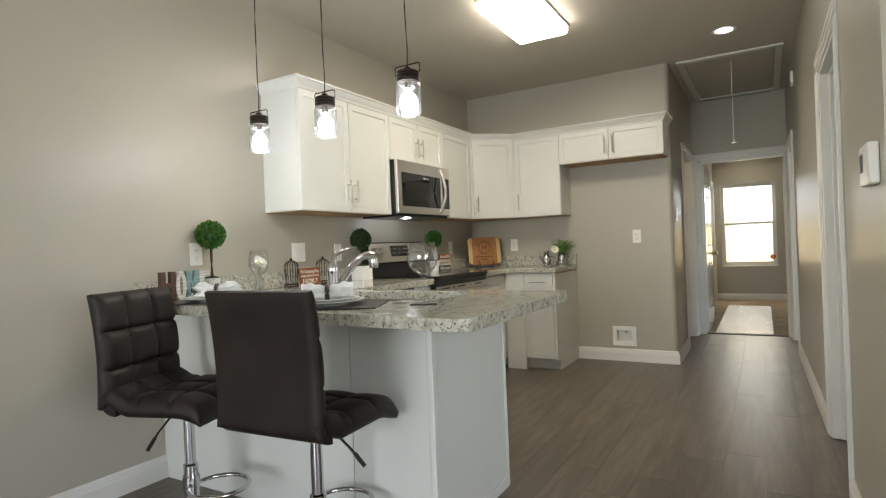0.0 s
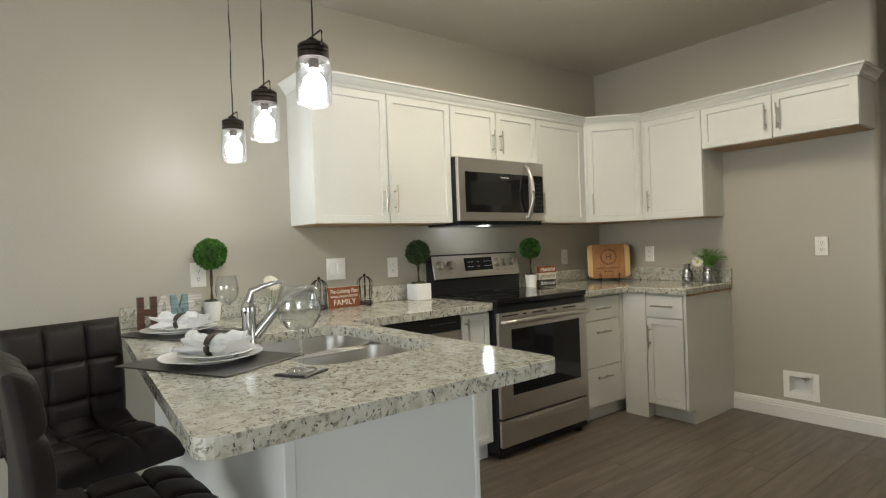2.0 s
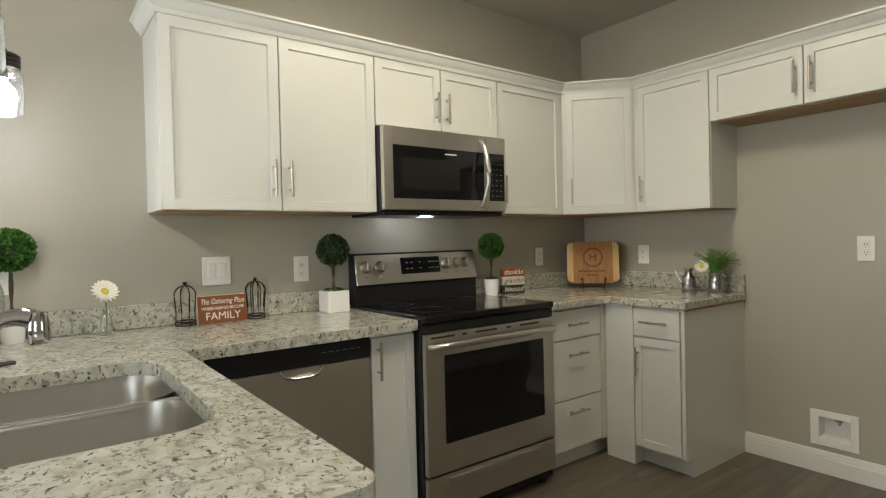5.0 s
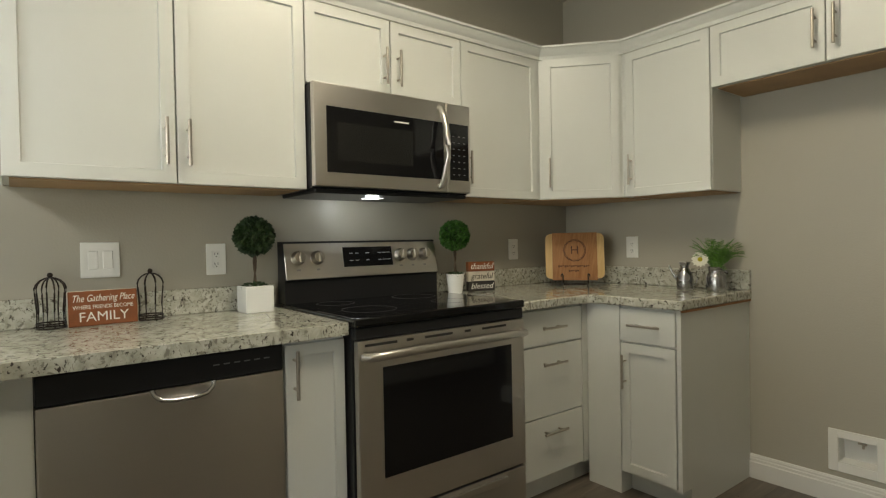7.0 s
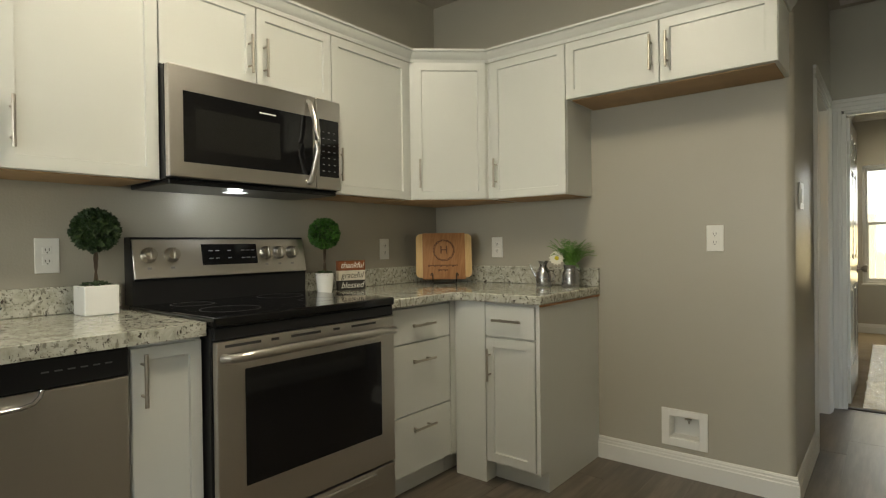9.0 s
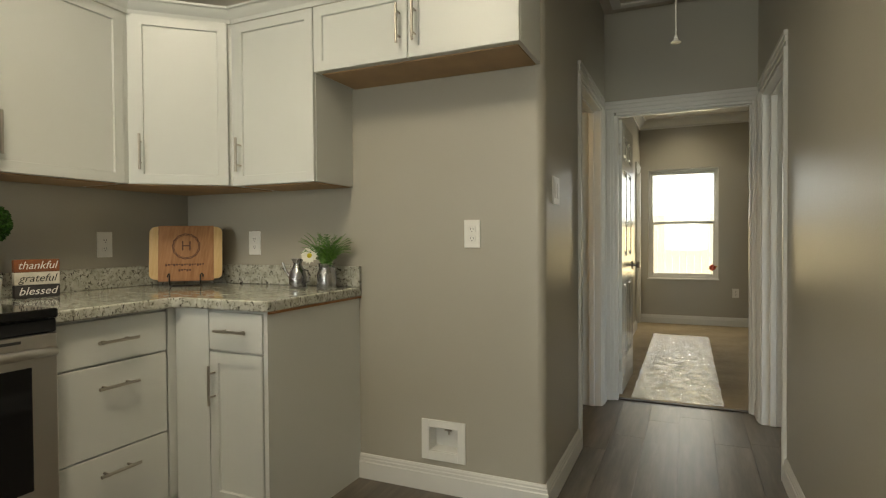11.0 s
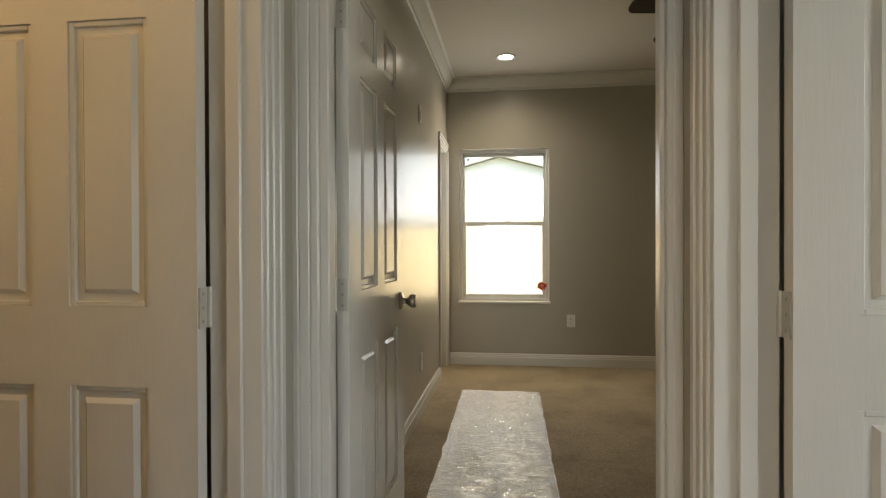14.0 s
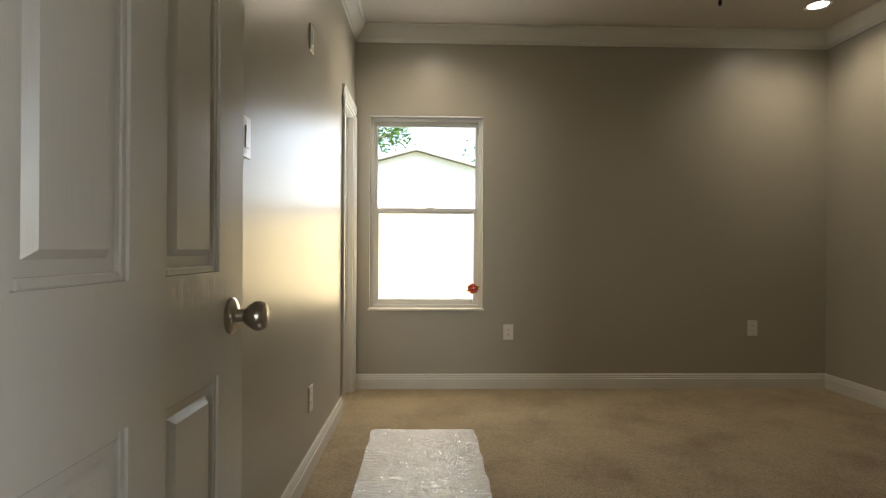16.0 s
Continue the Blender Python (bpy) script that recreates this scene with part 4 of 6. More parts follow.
hole = [tuple(v) for v in fillet([(-0.865, 3.075), (-0.085, 3.075), (-0.085, 3.548), (-0.865, 3.548)], 0.10, 8)]
pen = fillet([(XL + 0.001, 2.79), (0.338, 2.645), (0.338, 3.650), (-0.937, 3.650), (-0.937, 4.576), (XL + 0.001, 4.576)], [0, 0.045, 0.045, 0.012, 0.01, 0], 5)
counter("countertop", [tuple(v) for v in pen], "pale speckled polished granite peninsula top with a sink cut-out", hole,
        [((XL + 0.001, 2.80, CT + 0.0005), (XL + 0.021, 4.576, CT + 0.10))])
c2 = fillet([(XL + 0.001, 5.392), (-0.937, 5.392), (-0.937, 5.866), (-0.478, 5.866), (-0.478, YB - 0.001), (XL + 0.001, YB - 0.001)], [0, 0.008, 0.05, 0.015, 0, 0], 5)
counter("countertop", [tuple(v) for v in c2], "pale speckled polished granite corner countertop", None,
        [((XL + 0.001, 5.393, CT + 0.0005), (XL + 0.021, YB - 0.0215, CT + 0.10)), ((XL + 0.001, YB - 0.021, CT + 0.0005), (-0.48, YB - 0.001, CT + 0.10))])
solo("counter_edge_strip", B((-0.4925, 5.89, CB - 0.010), (-0.482, YB - 0.002, CB - 0.0005)), M["oak"], "bare brown wood strip under the counter's end", "strip")

# sink
r = thing("sink", (-0.455, 3.315, CB - 0.2), "double-bowl undermount stainless steel sink", "sink")
for x0, x1 in ((-0.875, -0.535), (-0.515, -0.075)):
    t = bmesh.new()
    y0, y1 = 3.065, 3.565
    loops = []
    for ins, z, rad in ((0.0, CB - 0.001, 0.10), (0.004, CB - 0.02, 0.10), (0.012, CB - 0.13, 0.10), (0.020, CB - 0.155, 0.095), (0.035, CB - 0.175, 0.085), (0.07, CB - 0.188, 0.06)):
        pl = fillet([(x0 + ins, y0 + ins), (x1 - ins, y0 + ins), (x1 - ins, y1 - ins), (x0 + ins, y1 - ins)], rad, 8)
        loops.append([t.verts.new((v.x, v.y, z)) for v in pl])
    for a, b in zip(loops, loops[1:]):
        for k in range(len(a)):
            t.faces.new((a[k], a[(k + 1) % len(a)], b[(k + 1) % len(a)], b[k]))
    t.faces.new(loops[-1])
    bmesh.ops.recalc_face_normals(t, faces=t.faces[:])
    bmesh.ops.reverse_faces(t, faces=t.faces[:])
    bmesh.ops.solidify(t, geom=t.faces[:], thickness=-0.0015)
    b = part("bowl", t, M["sink"], r, smooth=40)
    part("drain", lathe(bmesh.new(), [(0.0, 0.0), (0.055, 0.0), (0.055, 0.003), (0.04, 0.004), (0.036, 0.0015), (0.0, 0.0015)], ((x0 + x1) / 2, 3.33, CB - 0.188), 24), M["chrome"], b, smooth=40)
part("divider", B((-0.540, 3.066, CB - 0.03), (-0.510, 3.564, CB - 0.003), 0.009, 3), M["sink"], r)

# faucet
r = thing("faucet", (-0.528, 3.040, CT), "polished chrome single-lever pull-out faucet", "faucet")
fx, fy = -0.528, 3.040
part("base", lathe(bmesh.new(), [(0, 0), (0.033, 0), (0.033, 0.006), (0.027, 0.012), (0.0245, 0.03), (0.0235, 0.115), (0.026, 0.13), (0.026, 0.15), (0.020, 0.168), (0, 0.172)], (fx, fy, CT), 24), M["chrome"], r, smooth=40)
pts, rad = [], []
for k in range(15):
    u = k / 14
    pts.append((fx + 0.05 * u, fy + 0.02 + 0.195 * u, CT + 0.05 + 0.24 * u - 0.10 * u ** 3.2))
    rad.append(0.0215 - 0.005 * math.sin(u * 2.6) + 0.004 * max(0, u - 0.7) * 3)
part("spout", tube(bmesh.new(), pts, rad, 14), M["chrome"], r, smooth=60)
e = Vector(pts[-1])
part("spray_head", lathe(bmesh.new(), [(0, -0.055), (0.02, -0.055), (0.023, -0.045), (0.022, -0.01), (0.016, 0.014), (0, 0.018)], (e.x + 0.004, e.y + 0.01, e.z), 20), M["chrome"], r, smooth=40)
pts = [(fx, fy, CT + 0.165), (fx + 0.005, fy + 0.012, CT + 0.205), (fx + 0.03, fy + 0.05, CT + 0.222), (fx + 0.045, fy + 0.085, CT + 0.232), (fx + 0.052, fy + 0.105, CT + 0.231)]
part("lever", tube(bmesh.new(), pts, [0.016, 0.012, 0.009, 0.007, 0.006], 12), M["chrome"], r, smooth=60)

# ---- appliances ----
r = thing("range", (-1.25, 4.96, 0), "stainless and black electric range with a glass cooktop", "range")
RY0, RY1, RF = 4.581, 5.388, -0.935
part("body", B((XL + 0.03, RY0, 0.03), (RF, RY1, 0.895), 0.003), M["black"], r)
part("cooktop", B((XL + 0.07, RY0 - 0.001, 0.896), (RF + 0.028, RY1 + 0.001, 0.928), 0.008, 3), M["blackglass"], r, "black ceramic glass cooktop")
part("front_band", B((RF, RY0 + 0.002, 0.852), (RF + 0.02, RY1 - 0.002, 0.895), 0.004), M["black"], r)
for y, x, rr in ((4.76, -1.12, 0.105), (5.16, -1.12, 0.085), (4.76, -1.40, 0.08), (5.16, -1.40, 0.1)):
    part("burner_mark", lathe(bmesh.new(), [(rr, 0.9282), (rr, 0.9286), (rr - 0.001, 0.9286), (rr - 0.001, 0.9282)], (x, y, 0), 40, caps=False), M["grey_dim"], r)
dr = part("oven_door", B((RF + 0.001, RY0 + 0.006, 0.240), (RF + 0.028, RY1 - 0.006, 0.850), 0.004, 2), M["steel"], r, "stainless oven door")
part("oven_window", B((RF + 0.0275, 4.684, 0.366), (RF + 0.031, 5.304, 0.752), 0.002), M["blackglass"], dr, "dark oven window")
for y, w in ((4.68, 0.13), (4.80, 0.03), (4.93, 0.13), (5.07, 0.03), (5.21, 0.13)):
    part("vent_slot", B((RF + 0.0275, y - w / 2, 0.829), (RF + 0.0292, y + w / 2, 0.838)), M["slot"], dr)
t = bmesh.new()
pts = [(RF + 0.028, RY0 + 0.03, 0.795), (RF + 0.06, RY0 + 0.035, 0.797), (RF + 0.07, RY0 + 0.12, 0.80), (RF + 0.074, 4.96, 0.802), (RF + 0.07, RY1 - 0.12, 0.80), (RF + 0.06, RY1 - 0.035, 0.797), (RF + 0.028, RY1 - 0.03, 0.795)]
part("handle", tube(t, pts, 0.0155, 12), M["steel"], dr, "stainless bar handle", 60)
dw = part("storage_drawer", B((RF + 0.001, RY0 + 0.006, 0.075), (RF + 0.026, RY1 - 0.006, 0.230), 0.004, 2), M["steel"], r, "stainless drawer")
part("drawer_grip", B((RF + 0.0255, RY0 + 0.12, 0.185), (RF + 0.036, RY1 - 0.12, 0.215), 0.004, 2), M["steel"], dw)
for y in (RY0 + 0.05, RY1 - 0.05):
    for x in (-1.5, RF - 0.03):
        part("foot", cyl(bmesh.new(), (x, y, 0), (x, y, 0.032), 0.018, n=14), M["black"], r)
# backguard
bgx = XL + 0.03
t = bmesh.new()
pr = [(bgx, 0.928), (bgx + 0.075, 0.928), (bgx + 0.075, 1.02), (bgx + 0.085, 1.03), (bgx + 0.055, 1.185), (bgx + 0.045, 1.192), (bgx, 1.192)]
a = [t.verts.new((x, RY0 + 0.004, z)) for x, z in pr]
b = [t.verts.new((x, RY1 - 0.004, z)) for x, z in pr]
for k in range(len(pr)):
    t.faces.new((a[k], a[(k + 1) % len(pr)], b[(k + 1) % len(pr)], b[k]))
t.faces.new(a[::-1])
t.faces.new(b)
bmesh.ops.recalc_face_normals(t, faces=t.faces[:])
bg = part("backguard", t, M["black"], r, "black backguard")
fm = Matrix.Translation((bgx + 0.0865, 0, 1.03)) @ Matrix.Rotation(-math.atan2(0.03, 0.155), 4, "Y")


def tilt(t):
    t.transform(fm)
    return t


fc = part("control_panel", tilt(B((-0.004, RY0 + 0.006, 0.0), (0.003, RY1 - 0.006, 0.156), 0.002)), M["steel"], bg, "stainless control panel")
part("display", tilt(B((0.0028, 4.86, 0.045), (0.0046, 5.12, 0.135), 0.001)), M["blackglass"], bg, "black glass display")
for y in (4.90, 4.93, 5.05, 5.075, 5.10, 4.985):
    for z in (0.072, 0.105):
        part("display_print", tilt(B((0.0046, y - 0.009, z), (0.0050, y + 0.009, z + 0.003))), M["grey_ink"], bg)
for y in (4.645, 4.735, 5.165, 5.235, 5.305):
    t = bmesh.new()
    lathe(t, [(0, 0), (0.031, 0), (0.031, 0.006), (0.0255, 0.012), (0.0235, 0.030), (0, 0.033)], n=22, m=Matrix.Translation((0.003, y, 0.092)) @ Matrix.Rotation(radians(90), 4, "Y"))
    box(t, (0.030, y - 0.006, 0.068), (0.042, y + 0.006, 0.116), 0.003)
    part("knob", tilt(t), M["nickel"], bg, "metal control knob", 40)
    part("knob_mark", tilt(B((0.003, y - 0.008, 0.036), (0.0036, y + 0.008, 0.044))), M["grey_ink"], bg)

# microwave
r = thing("microwave", (-1.42, 4.97, 1.39), "stainless over-the-range microwave with a curved handle", "microwave")
MF, MY0, MY1, MZ0, MZ1 = -1.268, 4.602, 5.387, 1.397, 1.808
part("body", B((XL + 0.002, MY0, MZ0), (MF, MY1, MZ1 - 0.001), 0.003), M["black"], r)
dr = part("door", B((MF + 0.001, MY0, MZ0 + 0.006), (MF + 0.03, 5.246, MZ1 - 0.002), 0.005, 2), M["steel"], r, "stainless microwave door")
part("door_glass", B((MF + 0.0295, 4.655, MZ0 + 0.062), (MF + 0.032, 5.228, MZ1 - 0.092), 0.001), M["blackglass"], dr, "black glass window")
part("door_screen", B((MF + 0.0318, 4.70, MZ0 + 0.11), (MF + 0.0324, 5.06, MZ1 - 0.15)), M["screen"], dr)
part("name_mark", B((MF + 0.0318, 4.965, MZ1 - 0.122), (MF + 0.0325, 5.04, MZ1 - 0.116)), M["white_ink"], dr)
cp = part("control_panel", B((MF + 0.001, 5.249, MZ0 + 0.006), (MF + 0.03, MY1, MZ1 - 0.002), 0.005, 2), M["steel"], r, "stainless control panel")
part("keypad", B((MF + 0.0295, 5.264, MZ0 + 0.062), (MF + 0.032, 5.374, MZ1 - 0.092), 0.001), M["blackglass"], cp)
for i in range(3):
    for j in range(7):
        part("key_print", B((MF + 0.032, 5.280 + i * 0.031, MZ0 + 0.086 + j * 0.029), (MF + 0.0325, 5.291 + i * 0.031, MZ0 + 0.090 + j * 0.029)), M["grey_dim"], cp)
pts = [(MF + 0.03, 5.205, MZ0 + 0.03)] + [(MF + 0.045 + 0.045 * math.sin(math.pi * k / 8), 5.208, MZ0 + 0.035 + (MZ1 - MZ0 - 0.07) * k / 8) for k in range(9)] + [(MF + 0.03, 5.205, MZ1 - 0.03)]
part("handle", tube(bmesh.new(), pts, 0.0135, 12), M["steel"], dr, "curved stainless handle", 60)
part("vent_base", B((XL + 0.03, MY0 + 0.01, MZ0 - 0.018), (MF + 0.005, MY1 - 0.01, MZ0 - 0.001), 0.003), M["black"], r)
part("lamp_lens", B((-1.45, 4.92, MZ0 - 0.0195), (-1.39, 5.00, MZ0 - 0.0182)), M["hoodlamp"], r, "lit cooktop lamp")

# dishwasher
r = thing("dishwasher", (-1.27, 4.03, 0), "stainless dishwasher with a black control strip", "dishwasher")
DY0, DY1 = 3.716, 4.354
part("tub", B((XL + 0.04, DY0, 0.02), (BX - 0.03, DY1, 0.868)), M["black"], r)
dd = part("door", B((BX - 0.029, DY0 + 0.002, 0.11), (BX + 0.004, DY1 - 0.002, 0.785), 0.004, 2), M["steel"], r, "brushed stainless door")
part("control_strip", B((BX - 0.029, DY0 + 0.002, 0.787), (BX + 0.008, DY1 - 0.002, 0.868), 0.005, 2), M["black"], r, "black control strip")
scoop = [(-0.082, 0.0), (-0.076, -0.014), (-0.060, -0.028), (-0.030, -0.034), (0.030, -0.034), (0.060, -0.028), (0.076, -0.014), (0.082, 0.0)]
t = prism(bmesh.new(), [(y, z) for y, z in scoop], 0.0, 0.003)
t.transform(Matrix.Translation((BX + 0.004, 4.06, 0.786)) @ Matrix.Rotation(radians(90), 4, "Z") @ Matrix.Rotation(radians(90), 4, "X"))
hd = part("pocket_handle", t, M["steel"], dd, "bright scooped handle", 50)
part("handle_lip", tube(bmesh.new(), [(BX + 0.008 + 0.012 * math.sin(math.pi * k / 7), 4.06 + y, 0.786 + z) for k, (y, z) in enumerate(scoop)], 0.0065, 10), M["chrome"], hd, "polished lip of the handle", 60)
for k in range(6):
    part("button_print", B((BX + 0.0078, 4.14 + k * 0.03, 0.83), (BX + 0.0086, 4.158 + k * 0.03, 0.834)), M["grey_dim"], r)
part("toe_panel", B((BX - 0.07, DY0 + 0.002, 0.0), (BX - 0.055, DY1 - 0.002, 0.105)), M["black"], r)


# ---- ceiling lights ----
r = thing("ceiling_light", (-0.25, 4.76, ZC), "lit square wraparound ceiling light", "ceiling light")
part("base_pan", B((-0.445, 4.38, ZC - 0.02), (-0.055, 5.14, ZC - 0.0005), 0.003), M["trim"], r)
part("diffuser", B((-0.44, 4.39, ZC - 0.075), (-0.06, 5.13, ZC - 0.0205), 0.025, 4), M["diffuser"], r, "glowing acrylic diffuser", 40)


def downlight(x, y):
    r = thing("downlight", (x, y, ZC), "lit round recessed downlight with a white ring", "downlight", "downlights")
    part("ring", lathe(bmesh.new(), [(0.062, -0.002), (0.083, -0.006), (0.086, 0.0), (0.062, 0.0)], (x, y, ZC - 0.0005), 32, caps=False), M["trim"], r, smooth=40)
    part("lens", lathe(bmesh.new(), [(0.0, -0.0015), (0.062, -0.0015), (0.062, -0.0008), (0, -0.0008)], (x, y, ZC), 32), M["can"], r)


for p in ((0.895, 5.965), (0.90, 11.62), (3.50, 11.71)):
    downlight(*p)

# pendants: the same jar on cords of slightly different length
def pendant_lamp(x, y, cap_z):
    r = thing("pendant_lamp", Matrix.Translation((x, y, cap_z)), "lit glass-jar pendant lamp with a dark bronze cap", "pendant lamp", "pendants over the peninsula", world=False)
    up = ZC - cap_z
    part("canopy", lathe(bmesh.new(), [(0, up - 0.028), (0.045, up - 0.024), (0.06, up - 0.004), (0.06, up - 0.0005), (0, up - 0.0005)], n=28), M["bronze"], r, smooth=40)
    part("cord", tube(bmesh.new(), [(0.004 * math.sin(k * 1.3) * (k in range(1, 9)), 0.003 * math.cos(k * 1.7) * (k in range(1, 9)), 0.03 + (up - 0.05) * k / 9) for k in range(10)], 0.003, 8), M["cord"], r, smooth=60)
    part("cap", lathe(bmesh.new(), [(0, -0.028), (0.046, -0.028), (0.047, -0.022), (0.047, -0.014), (0.044, -0.011), (0.047, -0.008), (0.047, 0.0), (0.044, 0.003), (0.047, 0.006), (0.047, 0.012), (0.041, 0.018), (0.018, 0.021), (0.013, 0.034), (0, 0.036)], n=32), M["bronze"], r, "ribbed dark cap", 40)
    part("wire_bail", tube(bmesh.new(), [(-0.047, 0, 0.004), (-0.061, 0, 0.008), (-0.062, 0, 0.038), (-0.056, 0, 0.044), (0.056, 0, 0.044), (0.062, 0, 0.038), (0.061, 0, 0.008), (0.047, 0, 0.004)], 0.0028, 8), M["bronze"], r, smooth=60)
    j = part("jar", lathe(bmesh.new(), [(0.039, -0.029), (0.052, -0.040), (0.053, -0.050), (0.053, -0.158), (0.049, -0.166), (0.046, -0.164), (0.0505, -0.156), (0.0505, -0.051), (0.049, -0.042), (0.037, -0.031)], n=32, caps=False), M["jar"], r, "clear glass jar", 50)
    j.visible_shadow = False
    part("socket", cyl(bmesh.new(), (0, 0, -0.0285), (0, 0, -0.056), 0.016, n=18), M["bronze"], r)
    b = part("bulb", lathe(bmesh.new(), [(0, -0.142), (0.017, -0.138), (0.031, -0.128), (0.036, -0.108), (0.030, -0.086), (0.014, -0.070), (0.012, -0.056), (0, -0.056)], n=24), M["bulb"], r, "lit frosted bulb", 60)
    b.visible_shadow = False


for x, y, z in PENDANTS:
    pendant_lamp(x, y, z)


# ---- bar stools ----
def pad(w, d, th, nx, ny, dent=0.024, bulge=0.010):
    """A tufted cushion in its own axes: width x, depth y, puffed squares on top of z."""
    t = bmesh.new()
    N, K = nx * 12, ny * 12
    top, bot = [], []
    for j in range(K + 1):
        a, b = [], []
        for i in range(N + 1):
            u, v = i / N, j / K
            edge = min(u, 1 - u) * w, min(v, 1 - v) * d
            e = min(edge)
            rnd = 1 - (1 - min(1, e / 0.03)) ** 2
            pu, pv = abs(math.sin(math.pi * u * nx)), abs(math.sin(math.pi * v * ny))
            z = th * (0.45 + 0.55 * rnd) + bulge * (pu * pv) ** 0.5 - dent * ((1 - pu) ** 8 + (1 - pv) ** 8) * 0.5 * rnd
            a.append(t.verts.new(((u - 0.5) * w, (v - 0.5) * d, z)))
            b.append(t.verts.new(((u - 0.5) * (w - 0.01), (v - 0.5) * (d - 0.01), th * 0.12 * (1 - rnd))))
        top.append(a)
        bot.append(b)
    for j in range(K):
        for i in range(N):
            t.faces.new((top[j][i], top[j][i + 1], top[j + 1][i + 1], top[j + 1][i]))
            t.faces.new((bot[j][i], bot[j + 1][i], bot[j + 1][i + 1], bot[j][i + 1]))
    for j in range(K):
        t.faces.new((top[j][0], top[j + 1][0], bot[j + 1][0], bot[j][0]))
        t.faces.new((top[j][N], bot[j][N], bot[j + 1][N], top[j + 1][N]))
    for i in range(N):
        t.faces.new((top[0][i], bot[0][i], bot[0][i + 1], top[0][i + 1]))
        t.faces.new((top[K][i], top[K][i + 1], bot[K][i + 1], bot[K][i]))
    return t


def bar_stool(m, label):
    """Faces +x in its own axes, standing about its post."""
    r = thing("bar_stool", m, label, "bar stool", "stools at the peninsula", world=False)
    W = 0.43
    t = pad(W, 0.42, 0.075, 3, 3)
    for v in t.verts:
        x, y, z = v.co
        f = (y + 0.21) / 0.42
        dz = -0.035 * max(0, f - 0.7) / 0.3 * max(0, f - 0.7) / 0.3 + 0.055 * max(0, 0.22 - f) / 0.22
        v.co = Vector((y, -x, z + 0.545 + dz))
    bmesh.ops.recalc_face_normals(t, faces=t.faces[:])
    part("seat", t, M["leather"], r, "tufted dark leather seat", 60)
    t = pad(W, 0.46, 0.055, 3, 3)
    for v in t.verts:
        x, y, z = v.co
        h = y + 0.23
        lean = -0.035 * max(0.0, h / 0.46) ** 1.6
        v.co = Vector((-0.245 + z + lean + 0.015 * math.sin(h * 6), -x, 0.575 + h))
    bmesh.ops.recalc_face_normals(t, faces=t.faces[:])
    part("backrest", t, M["leather"], r, "tufted dark leather backrest", 60)
    t = bmesh.new()
    rows = []
    for k in range(9):
        a = math.pi / 2 * k / 8
        cx, cz = -0.165 - 0.076 * math.sin(a), 0.625 - 0.076 * math.cos(a)
        ix, iz = -0.165 - 0.02 * math.sin(a), 0.625 - 0.02 * math.cos(a)
        rows.append([t.verts.new((cx, -W / 2 + 0.012, cz)), t.verts.new((cx, W / 2 - 0.012, cz)), t.verts.new((ix, W / 2 - 0.012, iz)), t.verts.new((ix, -W / 2 + 0.012, iz))])
    for a, b in zip(rows, rows[1:]):
        for k in range(4):
            t.faces.new((a[k], a[(k + 1) % 4], b[(k + 1) % 4], b[k]))
    t.faces.new(rows[0])
    t.faces.new(rows[-1][::-1])
    bmesh.ops.recalc_face_normals(t, faces=t.faces[:])
    part("rear_bend", t, M["leather"], r, "", 50)
    part("swivel_plate", B((-0.10, -0.08, 0.53), (0.10, 0.08, 0.551), 0.004), M["black"], r)
    part("gas_lift", lathe(bmesh.new(), [(0, 0.26), (0.0215, 0.26), (0.0215, 0.532), (0, 0.532)], n=24), M["chrome"], r, smooth=40)
    part("post", lathe(bmesh.new(), [(0, 0.03), (0.029, 0.03), (0.029, 0.29), (0.0225, 0.295), (0, 0.295)], n=24), M["chrome"], r, "chrome post", 40)
    part("base_disc", lathe(bmesh.new(), [(0, 0), (0.205, 0), (0.207, 0.004), (0.19, 0.012), (0.10, 0.020), (0.045, 0.032), (0.03, 0.045), (0, 0.045)], n=48), M["chrome"], r, "chrome disc base", 40)
    t = bmesh.new()
    loop = []
    for k in range(21):
        a = math.pi * (-0.92 + 1.84 * k / 20)
        loop.append((0.13 + 0.115 * math.cos(a), 0.115 * math.sin(a), 0.205))
    tube(t, [(0.0, -0.02, 0.225)] + loop + [(0.0, 0.02, 0.225)], 0.009, 10)
    part("footrest", t, M["chrome"], r, "chrome footrest loop", 60)
    part("footrest_collar", lathe(bmesh.new(), [(0.0295, 0.19), (0.034, 0.19), (0.034, 0.245), (0.0295, 0.245)], n=24, caps=False), M["chrome"], r, smooth=40)
    t = bmesh.new()
    tube(t, [(0.0, -0.02, 0.525), (-0.01, -0.10, 0.515), (-0.015, -0.16, 0.475), (-0.017, -0.20, 0.44)], 0.005, 8)
    lv = part("height_lever", t, M["chrome"], r, smooth=60)
    part("lever_grip", cyl(bmesh.new(), (-0.016, -0.175, 0.463), (-0.018, -0.215, 0.426), 0.0075, n=10), M["black"], lv)
    return r


bar_stool(Matrix.Translation((-0.27, 2.625, 0)) @ Matrix.Diagonal((1, 1, 0.988, 1)) @ Matrix.Rotation(radians(94), 4, "Z"), "dark brown tufted leather bar stool facing the counter")
bar_stool(Matrix.Translation((-0.965, 2.62, 0)) @ Matrix.Diagonal((1, 1, 0.972, 1)) @ Matrix.Rotation(radians(18), 4, "Z"), "dark brown tufted leather bar stool swivelled beside the wall")


